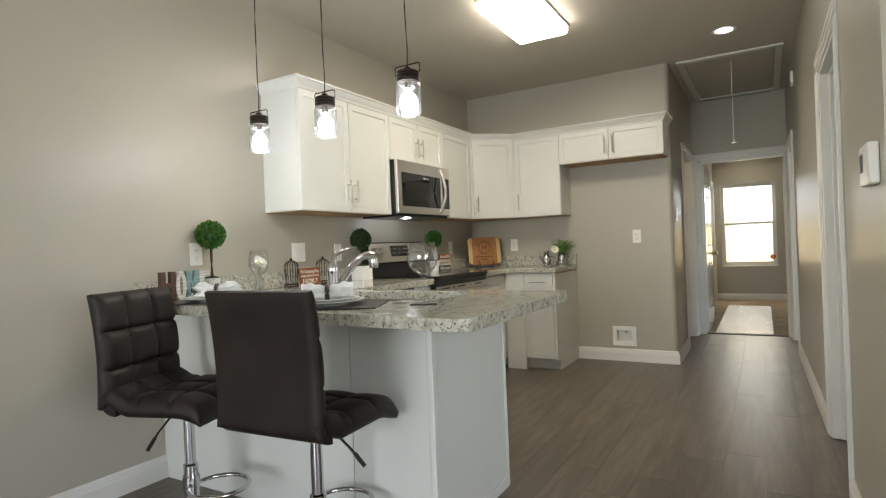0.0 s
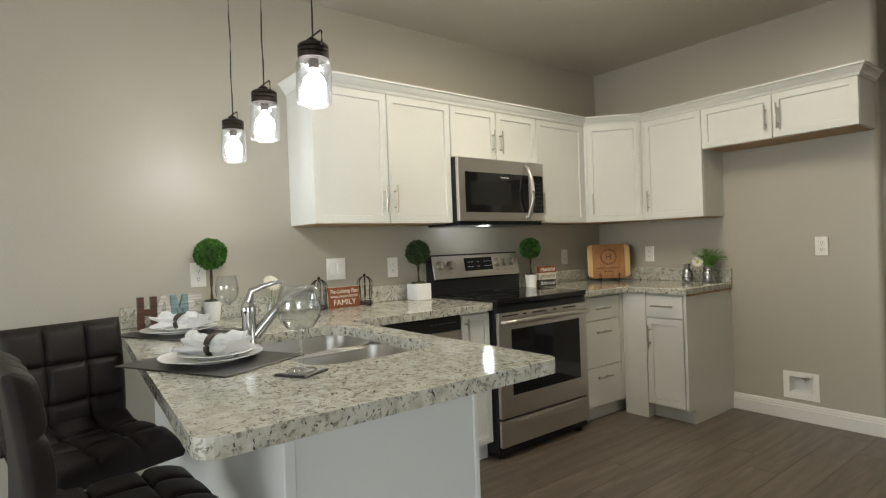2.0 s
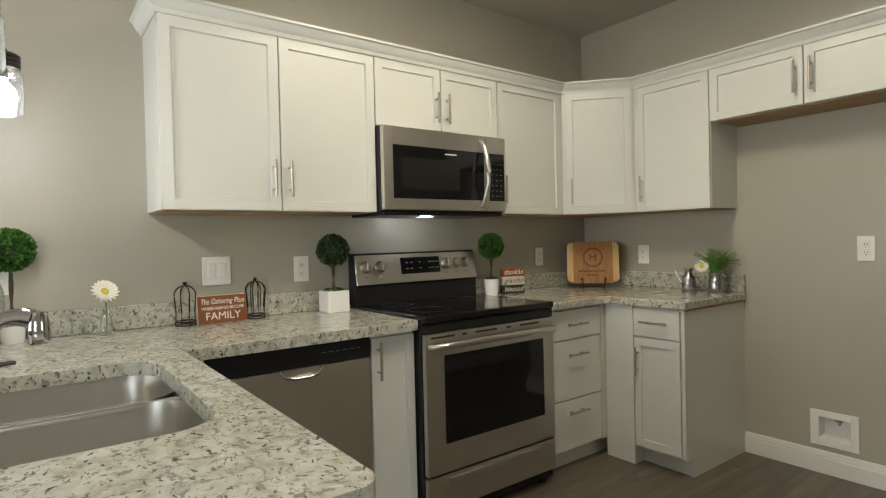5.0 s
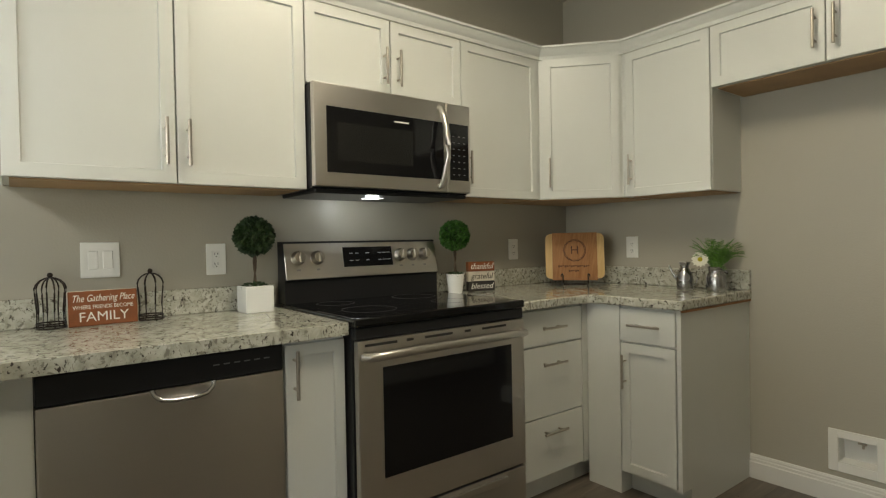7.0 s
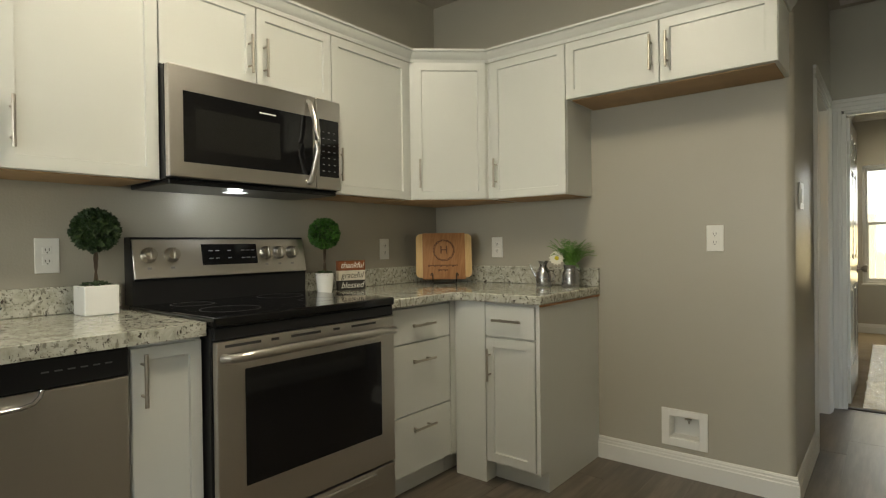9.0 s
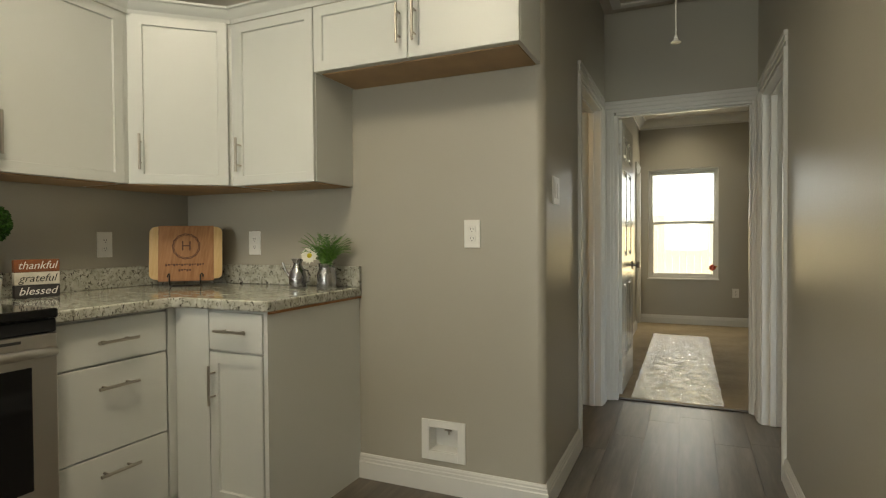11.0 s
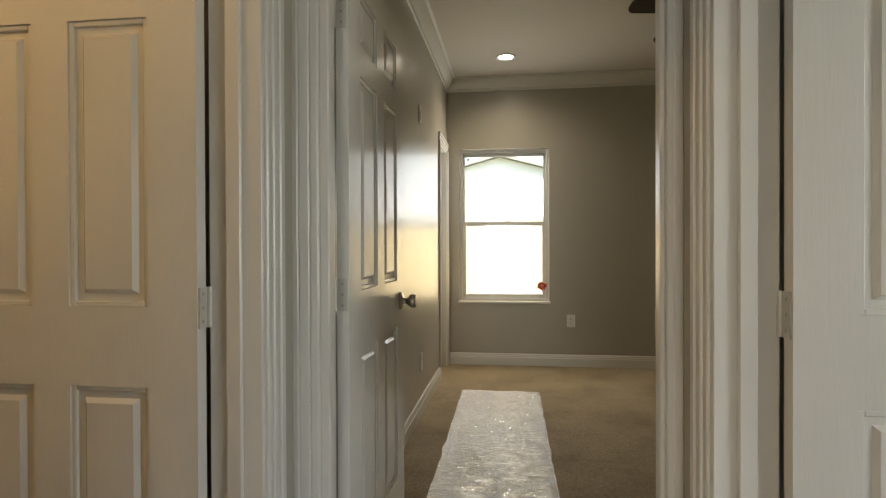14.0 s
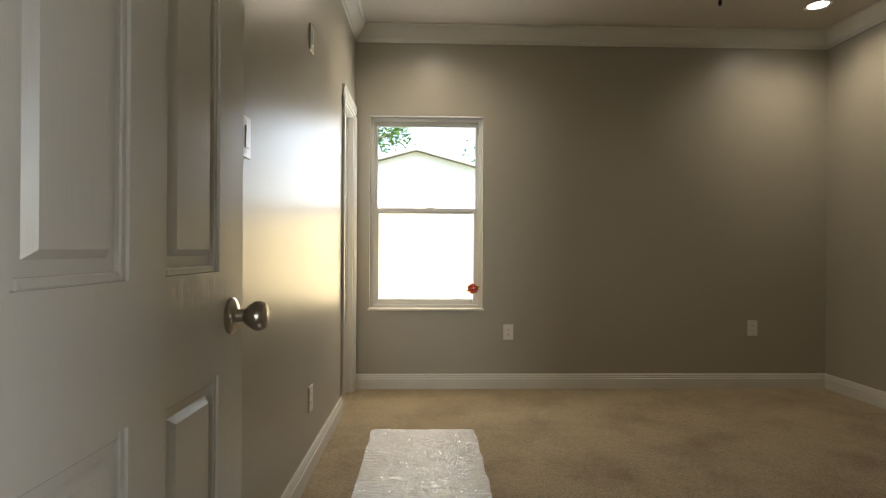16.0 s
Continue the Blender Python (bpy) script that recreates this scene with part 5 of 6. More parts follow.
# ---- plates on the walls ----
def wall_plate(name, centre, out, w, h, label, kind, n=1):
    """out: the way that it faces. kind: outlet or rocker."""
    o = Vector(out)
    a = Vector((-o.y, o.x, 0))
    c = Vector(centre)
    m = Matrix(((a.x, o.x, 0, c.x), (a.y, o.y, 0, c.y), (0, 0, 1, c.z), (0, 0, 0, 1)))
    r = thing(name, c, label, name.replace("_", " "))

    def fix(t):
        t.transform(m)
        bmesh.ops.recalc_face_normals(t, faces=t.faces[:])
        return t

    part("cover_plate", fix(B((-w / 2, 0.0005, -h / 2), (w / 2, 0.007, h / 2), 0.002, 2)), M["plate"], r)
    for k in range(n):
        x = (k - (n - 1) / 2) * 0.046
        if kind == "rocker":
            part("rocker", fix(B((x - 0.016, 0.006, -0.033), (x + 0.016, 0.0105, 0.033), 0.002)), M["plate"], r)
        else:
            for z in (-0.02, 0.02):
                f = part("socket_face", fix(B((x - 0.0165, 0.006, z - 0.014), (x + 0.0165, 0.0085, z + 0.014), 0.002)), M["plate"], r)
                for s in (-0.006, 0.006):
                    part("slot", fix(B((x + s - 0.0012, 0.0084, z - 0.003), (x + s + 0.0012, 0.0088, z + 0.006))), M["slot"], f)
                part("slot", fix(cyl(bmesh.new(), (x, 0.0084, z - 0.009), (x, 0.0088, z - 0.009), 0.0024, n=10)), M["slot"], f)
    for z in ((-h / 2 + 0.016, h / 2 - 0.016) if kind == "rocker" else (0,)):
        part("screw", fix(cyl(bmesh.new(), (0, 0.0068, z), (0, 0.0078, z), 0.003, n=10)), M["plate"], r)


OUT, SW = "white duplex wall outlet", "white rocker light switch plate"
wall_plate("wall_outlet", (0.090, YB, 1.163), YN, 0.074, 0.122, OUT + " in the fridge bay", "outlet")
wall_plate("light_switch", (XL, 3.936, 1.138), XP, 0.122, 0.128, SW + " with two rockers", "rocker", 2)
wall_plate("wall_outlet", (XL, 4.338, 1.127), XP, 0.076, 0.126, OUT + " above the backsplash", "outlet")
wall_plate("wall_outlet", (XL, 6.035, 1.126), XP, 0.074, 0.122, OUT + " above the backsplash", "outlet")
wall_plate("wall_outlet", (XL, 3.155, 1.150), XP, 0.076, 0.126, OUT + " behind the topiary", "outlet")
wall_plate("wall_outlet", (-1.132, YB, 1.127), YN, 0.076, 0.122, OUT + " beside the cutting board", "outlet")
wall_plate("light_switch", (HL, 6.725, 1.352), XP, 0.12, 0.122, SW + " on the hall corner", "rocker", 2)
wall_plate("wall_outlet", (1.488, YF, 0.428), YN, 0.076, 0.116, OUT + " under the window wall", "outlet")
wall_plate("wall_outlet", (3.35, YF, 0.46), YN, 0.076, 0.116, OUT + " near the bedroom corner", "outlet")
wall_plate("wall_outlet", (BL, 10.64, 0.35), XP, 0.076, 0.118, OUT + " low on the bedroom wall", "outlet")
wall_plate("light_switch", (BL, 9.70, 1.372), XP, 0.076, 0.122, SW + " behind the open door", "rocker", 1)
wall_plate("cable_plate", (BL, 10.62, 2.01), XP, 0.076, 0.118, "white plate high on the bedroom wall", "rocker", 1)
wall_plate("wall_outlet", (BR, 11.45, 0.42), XN, 0.076, 0.118, OUT + " on the far bedroom wall", "outlet")

r = thing("thermostat", (HR, 3.23, 1.31), "white wall thermostat with a small screen", "thermostat")
part("case", B((HR - 0.028, 3.15, 1.265), (HR - 0.0005, 3.31, 1.385), 0.006, 2), M["plate"], r)
part("screen", B((HR - 0.0292, 3.24, 1.305), (HR - 0.0278, 3.295, 1.36)), M["screen"], r)
r = thing("door_chime", (HR, 6.98, 2.5), "white door chime box high on the hall wall", "door chime")
part("case", B((HR - 0.05, 6.92, 2.44), (HR - 0.0005, 7.06, 2.55), 0.006, 2), M["plate"], r)
part("strike_plate", B((HR + 0.045, ND[1] - 0.0195, 0.93), (HR + 0.075, ND[1] - 0.0182, 1.0)), M["nickel"], bpy.data.objects["door_frame_4"])

wx0, wx1, wz0, wz1 = -0.125, 0.015, 0.182, 0.290
r = thing("water_box", (-0.055, YB, 0.23), "white recessed fridge water box with a brass valve", "water box")
t = bmesh.new()
for a, b in (((-0.162, 0.142), (wx0, 0.325)), ((wx1, 0.142), (0.052, 0.325)), ((wx0, 0.142), (wx1, wz0)), ((wx0, wz1), (wx1, 0.325))):
    box(t, (a[0], YB - 0.008, a[1]), (b[0], YB - 0.0005, b[1]), 0.0015)
part("flange", t, M["plate"], r)
t = bmesh.new()
box(t, (wx0, YB + 0.070, wz0), (wx1, YB + 0.074, wz1))
for a, b in (((wx0, wz0), (wx0 + 0.002, wz1)), ((wx1 - 0.002, wz0), (wx1, wz1)), ((wx0 + 0.002, wz0), (wx1 - 0.002, wz0 + 0.002)), ((wx0 + 0.002, wz1 - 0.002), (wx1 - 0.002, wz1))):
    box(t, (a[0], YB, a[1]), (b[0], YB + 0.07, b[1]))
part("recess", t, M["plate"], r)
t = bmesh.new()
cyl(t, (-0.045, YB + 0.069, 0.272), (-0.045, YB + 0.035, 0.272), 0.008, n=12)
cyl(t, (-0.045, YB + 0.040, 0.272), (-0.045, YB + 0.040, 0.250), 0.005, n=10)
cyl(t, (-0.062, YB + 0.032, 0.272), (-0.030, YB + 0.032, 0.272), 0.005, n=10)
part("valve", t, M["nickel"], r, "small metal valve")


# ---- things on the counters ----
def leafy_ball(c, rad, material, n, size, seed, inner=True):
    rnd = random.Random(seed)
    t = bmesh.new()
    for _ in range(n):
        v = Vector((rnd.gauss(0, 1), rnd.gauss(0, 1), rnd.gauss(0, 1))).normalized()
        p = Vector(c) + v * rad * rnd.uniform(0.80, 1.02)
        d = (v + 0.8 * Vector((rnd.uniform(-1, 1), rnd.uniform(-1, 1), rnd.uniform(-1, 1)))).normalized()
        s = d.cross(Vector((rnd.uniform(-1, 1), rnd.uniform(-1, 1), rnd.uniform(-1, 1)))).normalized() * size * 0.42
        up = d.cross(s).normalized() * size * 0.12
        a, b = p - d * size * 0.5, p + d * size * 0.6
        t.faces.new([t.verts.new(q) for q in (a, p + s + up, b)])
        f = t.faces.new([t.verts.new(q) for q in (a, b, p - s + up)])
    return t


def topiary(x, y, ball_z, ball_r, square, material, label, seed, pot_h=0.1, pot_r=0.05):
    r = thing("topiary", (x, y, CT), label, "topiary", "potted topiaries")
    if square:
        part("pot", B((x - pot_r, y - pot_r, CT + 0.0005), (x + pot_r, y + pot_r, CT + pot_h), 0.004, 2), M["ceramic"], r, "white square pot")
    else:
        part("pot", lathe(bmesh.new(), [(0, 0.0005), (pot_r * 0.75, 0.0005), (pot_r, pot_h), (pot_r * 0.88, pot_h), (pot_r * 0.85, pot_h - 0.012), (0, pot_h - 0.012)], (x, y, CT), 28), M["ceramic"], r, "white tapered pot", 40)
    t = bmesh.new()
    for k in range(2):
        pts = [(x + 0.004 * math.sin(i * 0.9 + 3 * k), y + 0.004 * math.cos(i * 0.9 + 3 * k), CT + pot_h - 0.014 + (ball_z - CT - pot_h) * i / 7) for i in range(8)]
        tube(t, pts, 0.0042, 6)
    part("stem", t, M["stem"], r, smooth=60)
    part("core", lathe(bmesh.new(), [(0.001, -ball_r * 0.86)] + [(ball_r * 0.86 * math.sin(math.pi * k / 10), -ball_r * 0.86 * math.cos(math.pi * k / 10)) for k in range(1, 10)] + [(0.001, ball_r * 0.86)], (x, y, ball_z), 20), M["leaf_dark"], r, smooth=60)
    tagged(part("foliage", leafy_ball((x, y, ball_z), ball_r, material, 1500, 0.02, seed), material, r), kind="stuff")
    t = leafy_ball((x, y, CT + pot_h - 0.006), pot_r * 0.9, M["leaf_dark"], 220, 0.02, seed + 7)
    for v in t.verts:
        v.co.z = max(CT + pot_h - 0.012, CT + pot_h - 0.008 + (v.co.z - CT - pot_h + 0.006) * 0.45)
    tagged(part("moss", t, M["leaf_dark"], r), kind="stuff")


topiary(-1.545, 3.20, 1.254, 0.075, False, M["leaf"], "bright green ball topiary in a white pot", 1, 0.10, 0.045)
topiary(-1.49, 4.452, 1.216, 0.075, True, M["leaf_dark"], "dark green ball topiary in a square white pot", 2, 0.105, 0.056)
topiary(-1.475, 5.475, 1.212, 0.074, False, M["leaf"], "green ball topiary in a tapered white pot", 3, 0.10, 0.047)


# wooden word letters
def letter(ch, y, w, material, label):
    h, k, d = 0.150, 0.027, 0.024
    a, b = w / 2, h
    t = bmesh.new()
    if ch == "H":
        prism(t, [(-a, 0), (-a + k, 0), (-a + k, h * 0.42), (a - k, h * 0.42), (a - k, 0), (a, 0), (a, h), (a - k, h), (a - k, h * 0.62), (-a + k, h * 0.62), (-a + k, h), (-a, h)], 0, d)
    elif ch == "E":
        prism(t, [(-a, 0), (a, 0), (a, k), (-a + k, k), (-a + k, h * 0.41), (a * 0.8, h * 0.41), (a * 0.8, h * 0.59), (-a + k, h * 0.59), (-a + k, h - k), (a, h - k), (a, h), (-a, h)], 0, d)
    elif ch == "M":
        prism(t, [(-a, 0), (-a + k * 0.8, 0), (-a + k * 0.8, h * 0.62), (0, h * 0.22), (a - k * 0.8, h * 0.62), (a - k * 0.8, 0), (a, 0), (a, h), (a - k * 0.8, h), (0, h * 0.58), (-a + k * 0.8, h), (-a, h)], 0, d)
    else:
        rings = []
        for rx, rz, z in ((a, h / 2, 0), (a, h / 2, d), (a - k * 0.8, h / 2 - k, d), (a - k * 0.8, h / 2 - k, 0)):
            rings.append([t.verts.new((rx * math.cos(2 * math.pi * q / 28), h / 2 + rz * math.sin(2 * math.pi * q / 28), z)) for q in range(28)])
        for p, q in zip(rings, rings[1:] + rings[:1]):
            for n in range(28):
                t.faces.new((p[n], p[(n + 1) % 28], q[(n + 1) % 28], q[n]))
        bmesh.ops.recalc_face_normals(t, faces=t.faces[:])
    t.transform(Matrix.Translation((-1.50, y, CT + 0.0005)) @ Matrix.Rotation(radians(90), 4, "Z") @ Matrix.Rotation(radians(90), 4, "X"))
    bmesh.ops.recalc_face_normals(t, faces=t.faces[:])
    solo("wooden_letter", t, material, label, "letter", "letters that spell a word")


letter("H", 2.893, 0.082, M["walnut"], "dark brown wooden letter H on the counter")
letter("O", 2.964, 0.060, M["chalk"], "weathered white wooden letter O on the counter")
letter("M", 3.032, 0.074, M["teal"], "weathered teal wooden letter M on the counter")
letter("E", 3.102, 0.062, M["chalk"], "weathered white wooden letter E on the counter")


# place settings
def place_setting(x, y, turn, seed):
    m = Matrix.Translation((x, y, CT)) @ Matrix.Rotation(radians(turn), 4, "Z")
    t = B((-0.235, -0.165, 0.0005), (0.235, 0.165, 0.005), 0.002)
    t.transform(m)
    solo("placemat", t, M["mat"], "dark charcoal placemat on the granite", "placemat", "place settings")
    t = lathe(bmesh.new(), [(0, 0.0055), (0.085, 0.0055), (0.09, 0.010), (0.128, 0.018), (0.153, 0.023), (0.154, 0.026), (0.126, 0.0225), (0.088, 0.0145), (0, 0.0135)], n=48)
    t.transform(m)
    solo("dinner_plate", t, M["ceramic"], "round white ceramic dinner plate", "plate", "place settings", smooth=40)
    t = lathe(bmesh.new(), [(0, 0.0145), (0.062, 0.0145), (0.066, 0.018), (0.092, 0.0265), (0.112, 0.031), (0.113, 0.034), (0.090, 0.031), (0.064, 0.0225), (0, 0.0215)], n=44)
    t.transform(m @ Matrix.Translation((0.012, 0.008, 0)))
    solo("salad_plate", t, M["ceramic"], "smaller white ceramic plate stacked on the dinner plate", "plate", "place settings", smooth=40)
    r = thing("folded_napkin", m @ Matrix.Translation((0.005, 0, 0.0215)) @ Matrix.Rotation(radians(12), 4, "Z"), "pale grey linen napkin gathered in a ring", "napkin", "place settings", world=False)
    for side in (-1, 1):
        t = bmesh.new()
        NU, NV = 26, 48
        g = []
        for i in range(NU + 1):
            u = i / NU
            row = []
            for j in range(NV):
                a = 2 * math.pi * j / NV
                fold = 1 + (0.10 + 0.24 * u) * math.sin(7 * a + 1.5 * u + seed) + 0.12 * u * math.sin(4 * a - 4 * u + 2 * seed)
                lump = 1 + 0.22 * noise.noise((u * 4 + seed, math.cos(a) * 1.6, math.sin(a) * 1.6))
                ry, rz = (0.024 + 0.046 * u ** 1.3) * fold * lump, (0.022 + 0.016 * math.sin(min(1, u * 1.1) * 2.5)) * fold * lump
                tip = 0.014 * math.sin(3 * a + seed) * u * u
                row.append(t.verts.new((side * (0.092 * u + tip), ry * math.cos(a) + 0.014 * math.sin(5 * u + seed) * u, 0.026 + rz * math.sin(a))))
            g.append(row)
        for i in range(NU):
            for j in range(NV):
                t.faces.new((g[i][j], g[i][(j + 1) % NV], g[i + 1][(j + 1) % NV], g[i + 1][j]))
        t.faces.new(g[-1])
        t.faces.new(g[0][::-1])
        for v in t.verts:
            v.co.z = max(0.001, v.co.z)
        bmesh.ops.recalc_face_normals(t, faces=t.faces[:])
        part("cloth", t, M["cloth"], r, smooth=55)
    t = bmesh.new()
    tube(t, [(0.0, 0.031 * math.cos(2 * math.pi * k / 24), 0.029 + 0.029 * math.sin(2 * math.pi * k / 24)) for k in range(24)], 0.0095, 8, True)
    part("napkin_ring", t, M["ring"], r, "dark napkin ring", 60)


place_setting(-0.432, 2.888, 26, 3)
place_setting(-1.215, 2.97, 24, 8)


def wine_glass(x, y, s, h):
    r = thing("coaster", (x, y, CT), "dark-edged mosaic coaster on the granite", "coaster", "coasters")
    m = Matrix.Translation((x, y, CT)) @ Matrix.Rotation(radians(28), 4, "Z")
    t = B((-0.052, -0.052, 0.0005), (0.052, 0.052, 0.007), 0.002)
    t.transform(m)
    part("pad", t, M["mat"], r)
    t = B((-0.046, -0.046, 0.0068), (0.046, 0.046, 0.0085), 0.001)
    t.transform(m)
    part("inlay", t, M["mosaic"], r)
    prof = [(0, 0.0), (0.037, 0.0), (0.037, 0.002), (0.012, 0.006), (0.0055, 0.014), (0.005, 0.095), (0.010, 0.105), (0.034, 0.120), (0.050, 0.145), (0.0545, 0.172), (0.050, 0.205), (0.042, 0.232), (0.0408, 0.232), (0.0488, 0.205), (0.0533, 0.172), (0.049, 0.146), (0.033, 0.122), (0.008, 0.108), (0, 0.107)]
    solo("wine_glass", lathe(bmesh.new(), [(a * s, b * h) for a, b in prof], (x, y, CT + 0.009), 40), M["glass"], "clear stemmed balloon wine glass, empty", "wine glass", "wine glasses", smooth=60)


wine_glass(-0.046, 3.018, 1.12, 1.0)
wine_glass(-1.11, 3.145, 0.92, 1.0)


def daisy(parent, c, rad, tilt_m, petal, n=16, eye_r=0.3, layers=2):
    t = bmesh.new()
    for L in range(layers):
        for k in range(n):
            a = 2 * math.pi * (k + 0.5 * L) / n
            d = Vector((math.cos(a), math.sin(a), 0.12 + 0.2 * L))
            s = Vector((-math.sin(a), math.cos(a), 0)) * rad * 0.16
            p0, p1, p2 = d * rad * 0.2, d * rad * 0.7 + Vector((0, 0, rad * 0.08)), d * rad * (1.0 - 0.12 * L)
            t.faces.new([t.verts.new(tilt_m @ q) for q in (p0 - s * 0.5, p0 + s * 0.5, p1 + s, p2, p1 - s)])
    part("petals", t, petal, parent)
    t = lathe(bmesh.new(), [(0, 0), (rad * eye_r, 0.0), (rad * eye_r * 0.9, rad * 0.12), (rad * eye_r * 0.5, rad * 0.2), (0, rad * 0.22)], n=14, m=tilt_m)
    part("flower_eye", t, M["yellow"], parent, smooth=60)


# daisy in a bud vase
r = thing("flower_vase", (-1.5, 3.49, CT), "white daisy in a small clear bud vase", "flower vase")
part("vase", lathe(bmesh.new(), [(0, 0.0005), (0.022, 0.0005), (0.026, 0.02), (0.020, 0.06), (0.013, 0.085), (0.015, 0.095), (0.0135, 0.095), (0.0115, 0.085), (0.018, 0.06), (0.024, 0.02), (0, 0.006)], (-1.5, 3.49, CT), 24), M["glass"], r, smooth=50)
part("stem", tube(bmesh.new(), [(-1.5, 3.49, CT + 0.01), (-1.498, 3.492, CT + 0.09), (-1.49, 3.487, CT + 0.17)], 0.0028, 8), M["fern"], r)
daisy(r, None, 0.052, Matrix.Translation((-1.488, 3.486, CT + 0.17)) @ Matrix.Rotation(radians(55), 4, "Y") @ Matrix.Rotation(radians(-12), 4, "X"), M["petal"])


# wire cages and the board between them
def wire_cage(x, y):
    r = thing("wire_cage", (x, y, CT), "dark bronze domed wire cage ornament", "ornament", "wire cages")
    for k in range(8):
        a = 2 * math.pi * k / 8 + 0.2
        pts = [(x + 0.042 * math.cos(a), y + 0.042 * math.sin(a), CT + 0.004), (x + 0.039 * math.cos(a), y + 0.039 * math.sin(a), CT + 0.06), (x + 0.044 * math.cos(a), y + 0.044 * math.sin(a), CT + 0.12)]
        pts += [(x + 0.046 * math.cos(a) * math.cos(b), y + 0.046 * math.sin(a) * math.cos(b), CT + 0.13 + 0.042 * math.sin(b)) for b in (0.15, 0.5, 0.85, 1.2, 1.5)]
        part("wire", tube(bmesh.new(), pts, 0.0026, 6), M["bronze"], r, smooth=60)
    for z, rr in ((0.005, 0.042), (0.02, 0.041)):
        part("hoop", tube(bmesh.new(), [(x + rr * math.cos(2 * math.pi * k / 24), y + rr * math.sin(2 * math.pi * k / 24), CT + z) for k in range(24)], 0.0026, 6, True), M["bronze"], r, smooth=60)
    part("finial", lathe(bmesh.new(), [(0.001, -0.009), (0.0065, -0.0065), (0.009, 0), (0.0065, 0.0065), (0.001, 0.009)], (x, y, CT + 0.18), 14), M["bronze"], r, smooth=60)


wire_cage(-1.53, 3.782)
wire_cage(-1.535, 4.082)


def face_x(p, turn=0, lean=0):
    """Text axes: its line along +y, its top up, its face to +x."""
    return Matrix.Translation(p) @ Matrix.Rotation(radians(turn), 4, "Z") @ Matrix.Rotation(radians(-lean), 4, "Y") @ Matrix.Rotation(radians(90), 4, "Z") @ Matrix.Rotation(radians(90), 4, "X")


def write(parent, name, body, size, m, material, shear=0.0, width=None):
    me = text_mesh(body, size, 0.0004, Matrix.Identity(4), shear)
    if width:
        xs = [v.co.x for v in me.vertices]
        me.transform(Matrix.Diagonal((width / (max(xs) - min(xs)), 1, 1, 1)))
    me.transform(m)
    me.materials.clear()
    me.materials.append(material)
    part(name, me, material, parent)


def in_axes(t, m):
    """From text axes (x line, y up, z out) into the place."""
    t.transform(m)
    bmesh.ops.recalc_face_normals(t, faces=t.faces[:])
    return t


r = thing("wooden_sign", (-1.54, 3.932, CT), "rust-orange wooden sign with white lettering", "sign")
m = face_x((-1.515, 3.932, CT + 0.061), 3, 6)
part("board", in_axes(B((-0.104, -0.0595, -0.012), (0.104, 0.0595, 0.0), 0.0015), m), M["rust"], r)
part("border", in_axes(B((-0.106, -0.0605, -0.0135), (0.106, 0.0615, -0.004), 0.0015), m), M["cream"], r)
write(r, "lettering", "The Gathering Place", 0.034, m @ Matrix.Translation((0, 0.034, 0.0006)), M["white_ink"], 0.35, 0.186)
write(r, "lettering", "WHERE FRIENDS BECOME", 0.019, m @ Matrix.Translation((0, 0.004, 0.0006)), M["white_ink"], 0.0, 0.182)
write(r, "lettering", "FAMILY", 0.046, m @ Matrix.Translation((0, -0.030, 0.0006)), M["white_ink"], 0.0, 0.148)

r = thing("plank_sign", (-1.47, 5.65, CT), "three-plank painted wooden sign in rust, white and charcoal", "sign")
m = face_x((-1.462, 5.645, CT + 0.001), -14)
for k, (mt, word, ink) in enumerate(((M["char"], "blessed", M["white_ink"]), (M["cream"], "grateful", M["black_ink"]), (M["rust"], "thankful", M["white_ink"]))):
    z0 = 0.0005 + k * 0.052
    part("plank", in_axes(B((-0.078, z0, -0.03), (0.078, z0 + 0.0505, 0.0), 0.002), m), mt, r)
    write(r, "lettering", word, 0.044, m @ Matrix.Translation((0, z0 + 0.026, 0.0006)), ink, 0.3, 0.135)

# striped cutting board on an easel
r = thing("cutting_board", (-1.385, 6.32, CT), "two-tone wooden cutting board with an engraved wreath", "cutting board")
m = face_x((-1.36, 6.285, CT + 0.165), -48, 9)


def round_slab(bm, x0, x1, y0, y1, z0, z1, radii):
    pl = fillet([(x0, y0), (x1, y0), (x1, y1), (x0, y1)], radii, 6)
    return prism(bm, [tuple(v) for v in pl], z0, z1)


part("board", in_axes(round_slab(bmesh.new(), -0.128, 0.128, -0.14, 0.14, -0.018, 0, 0), m), M["oak"], r)
part("edge_strip", in_axes(round_slab(bmesh.new(), -0.168, -0.1285, -0.13, 0.135, -0.018, 0, [0.03, 0, 0, 0.03]), m), M["pale_wood"], r, "pale wood edge")
part("edge_strip", in_axes(round_slab(bmesh.new(), 0.1285, 0.168, -0.13, 0.135, -0.018, 0, [0, 0.03, 0.03, 0]), m), M["pale_wood"], r, "pale wood edge")
for rr, wr, n in ((0.056, 0.0016, 40), (0.062, 0.0022, 26)):
    part("engraved_wreath", in_axes(tube(bmesh.new(), [(rr * math.cos(2 * math.pi * k / n) * (1 + 0.04 * (k % 2)), 0.035 + rr * math.sin(2 * math.pi * k / n) * (1 + 0.04 * (k % 2)), 0.0) for k in range(n)], wr, 6, True), m), M["burn"], r)
write(r, "engraving", "H", 0.07, m @ Matrix.Translation((0, 0.035, 0.0004)), M["burn"])
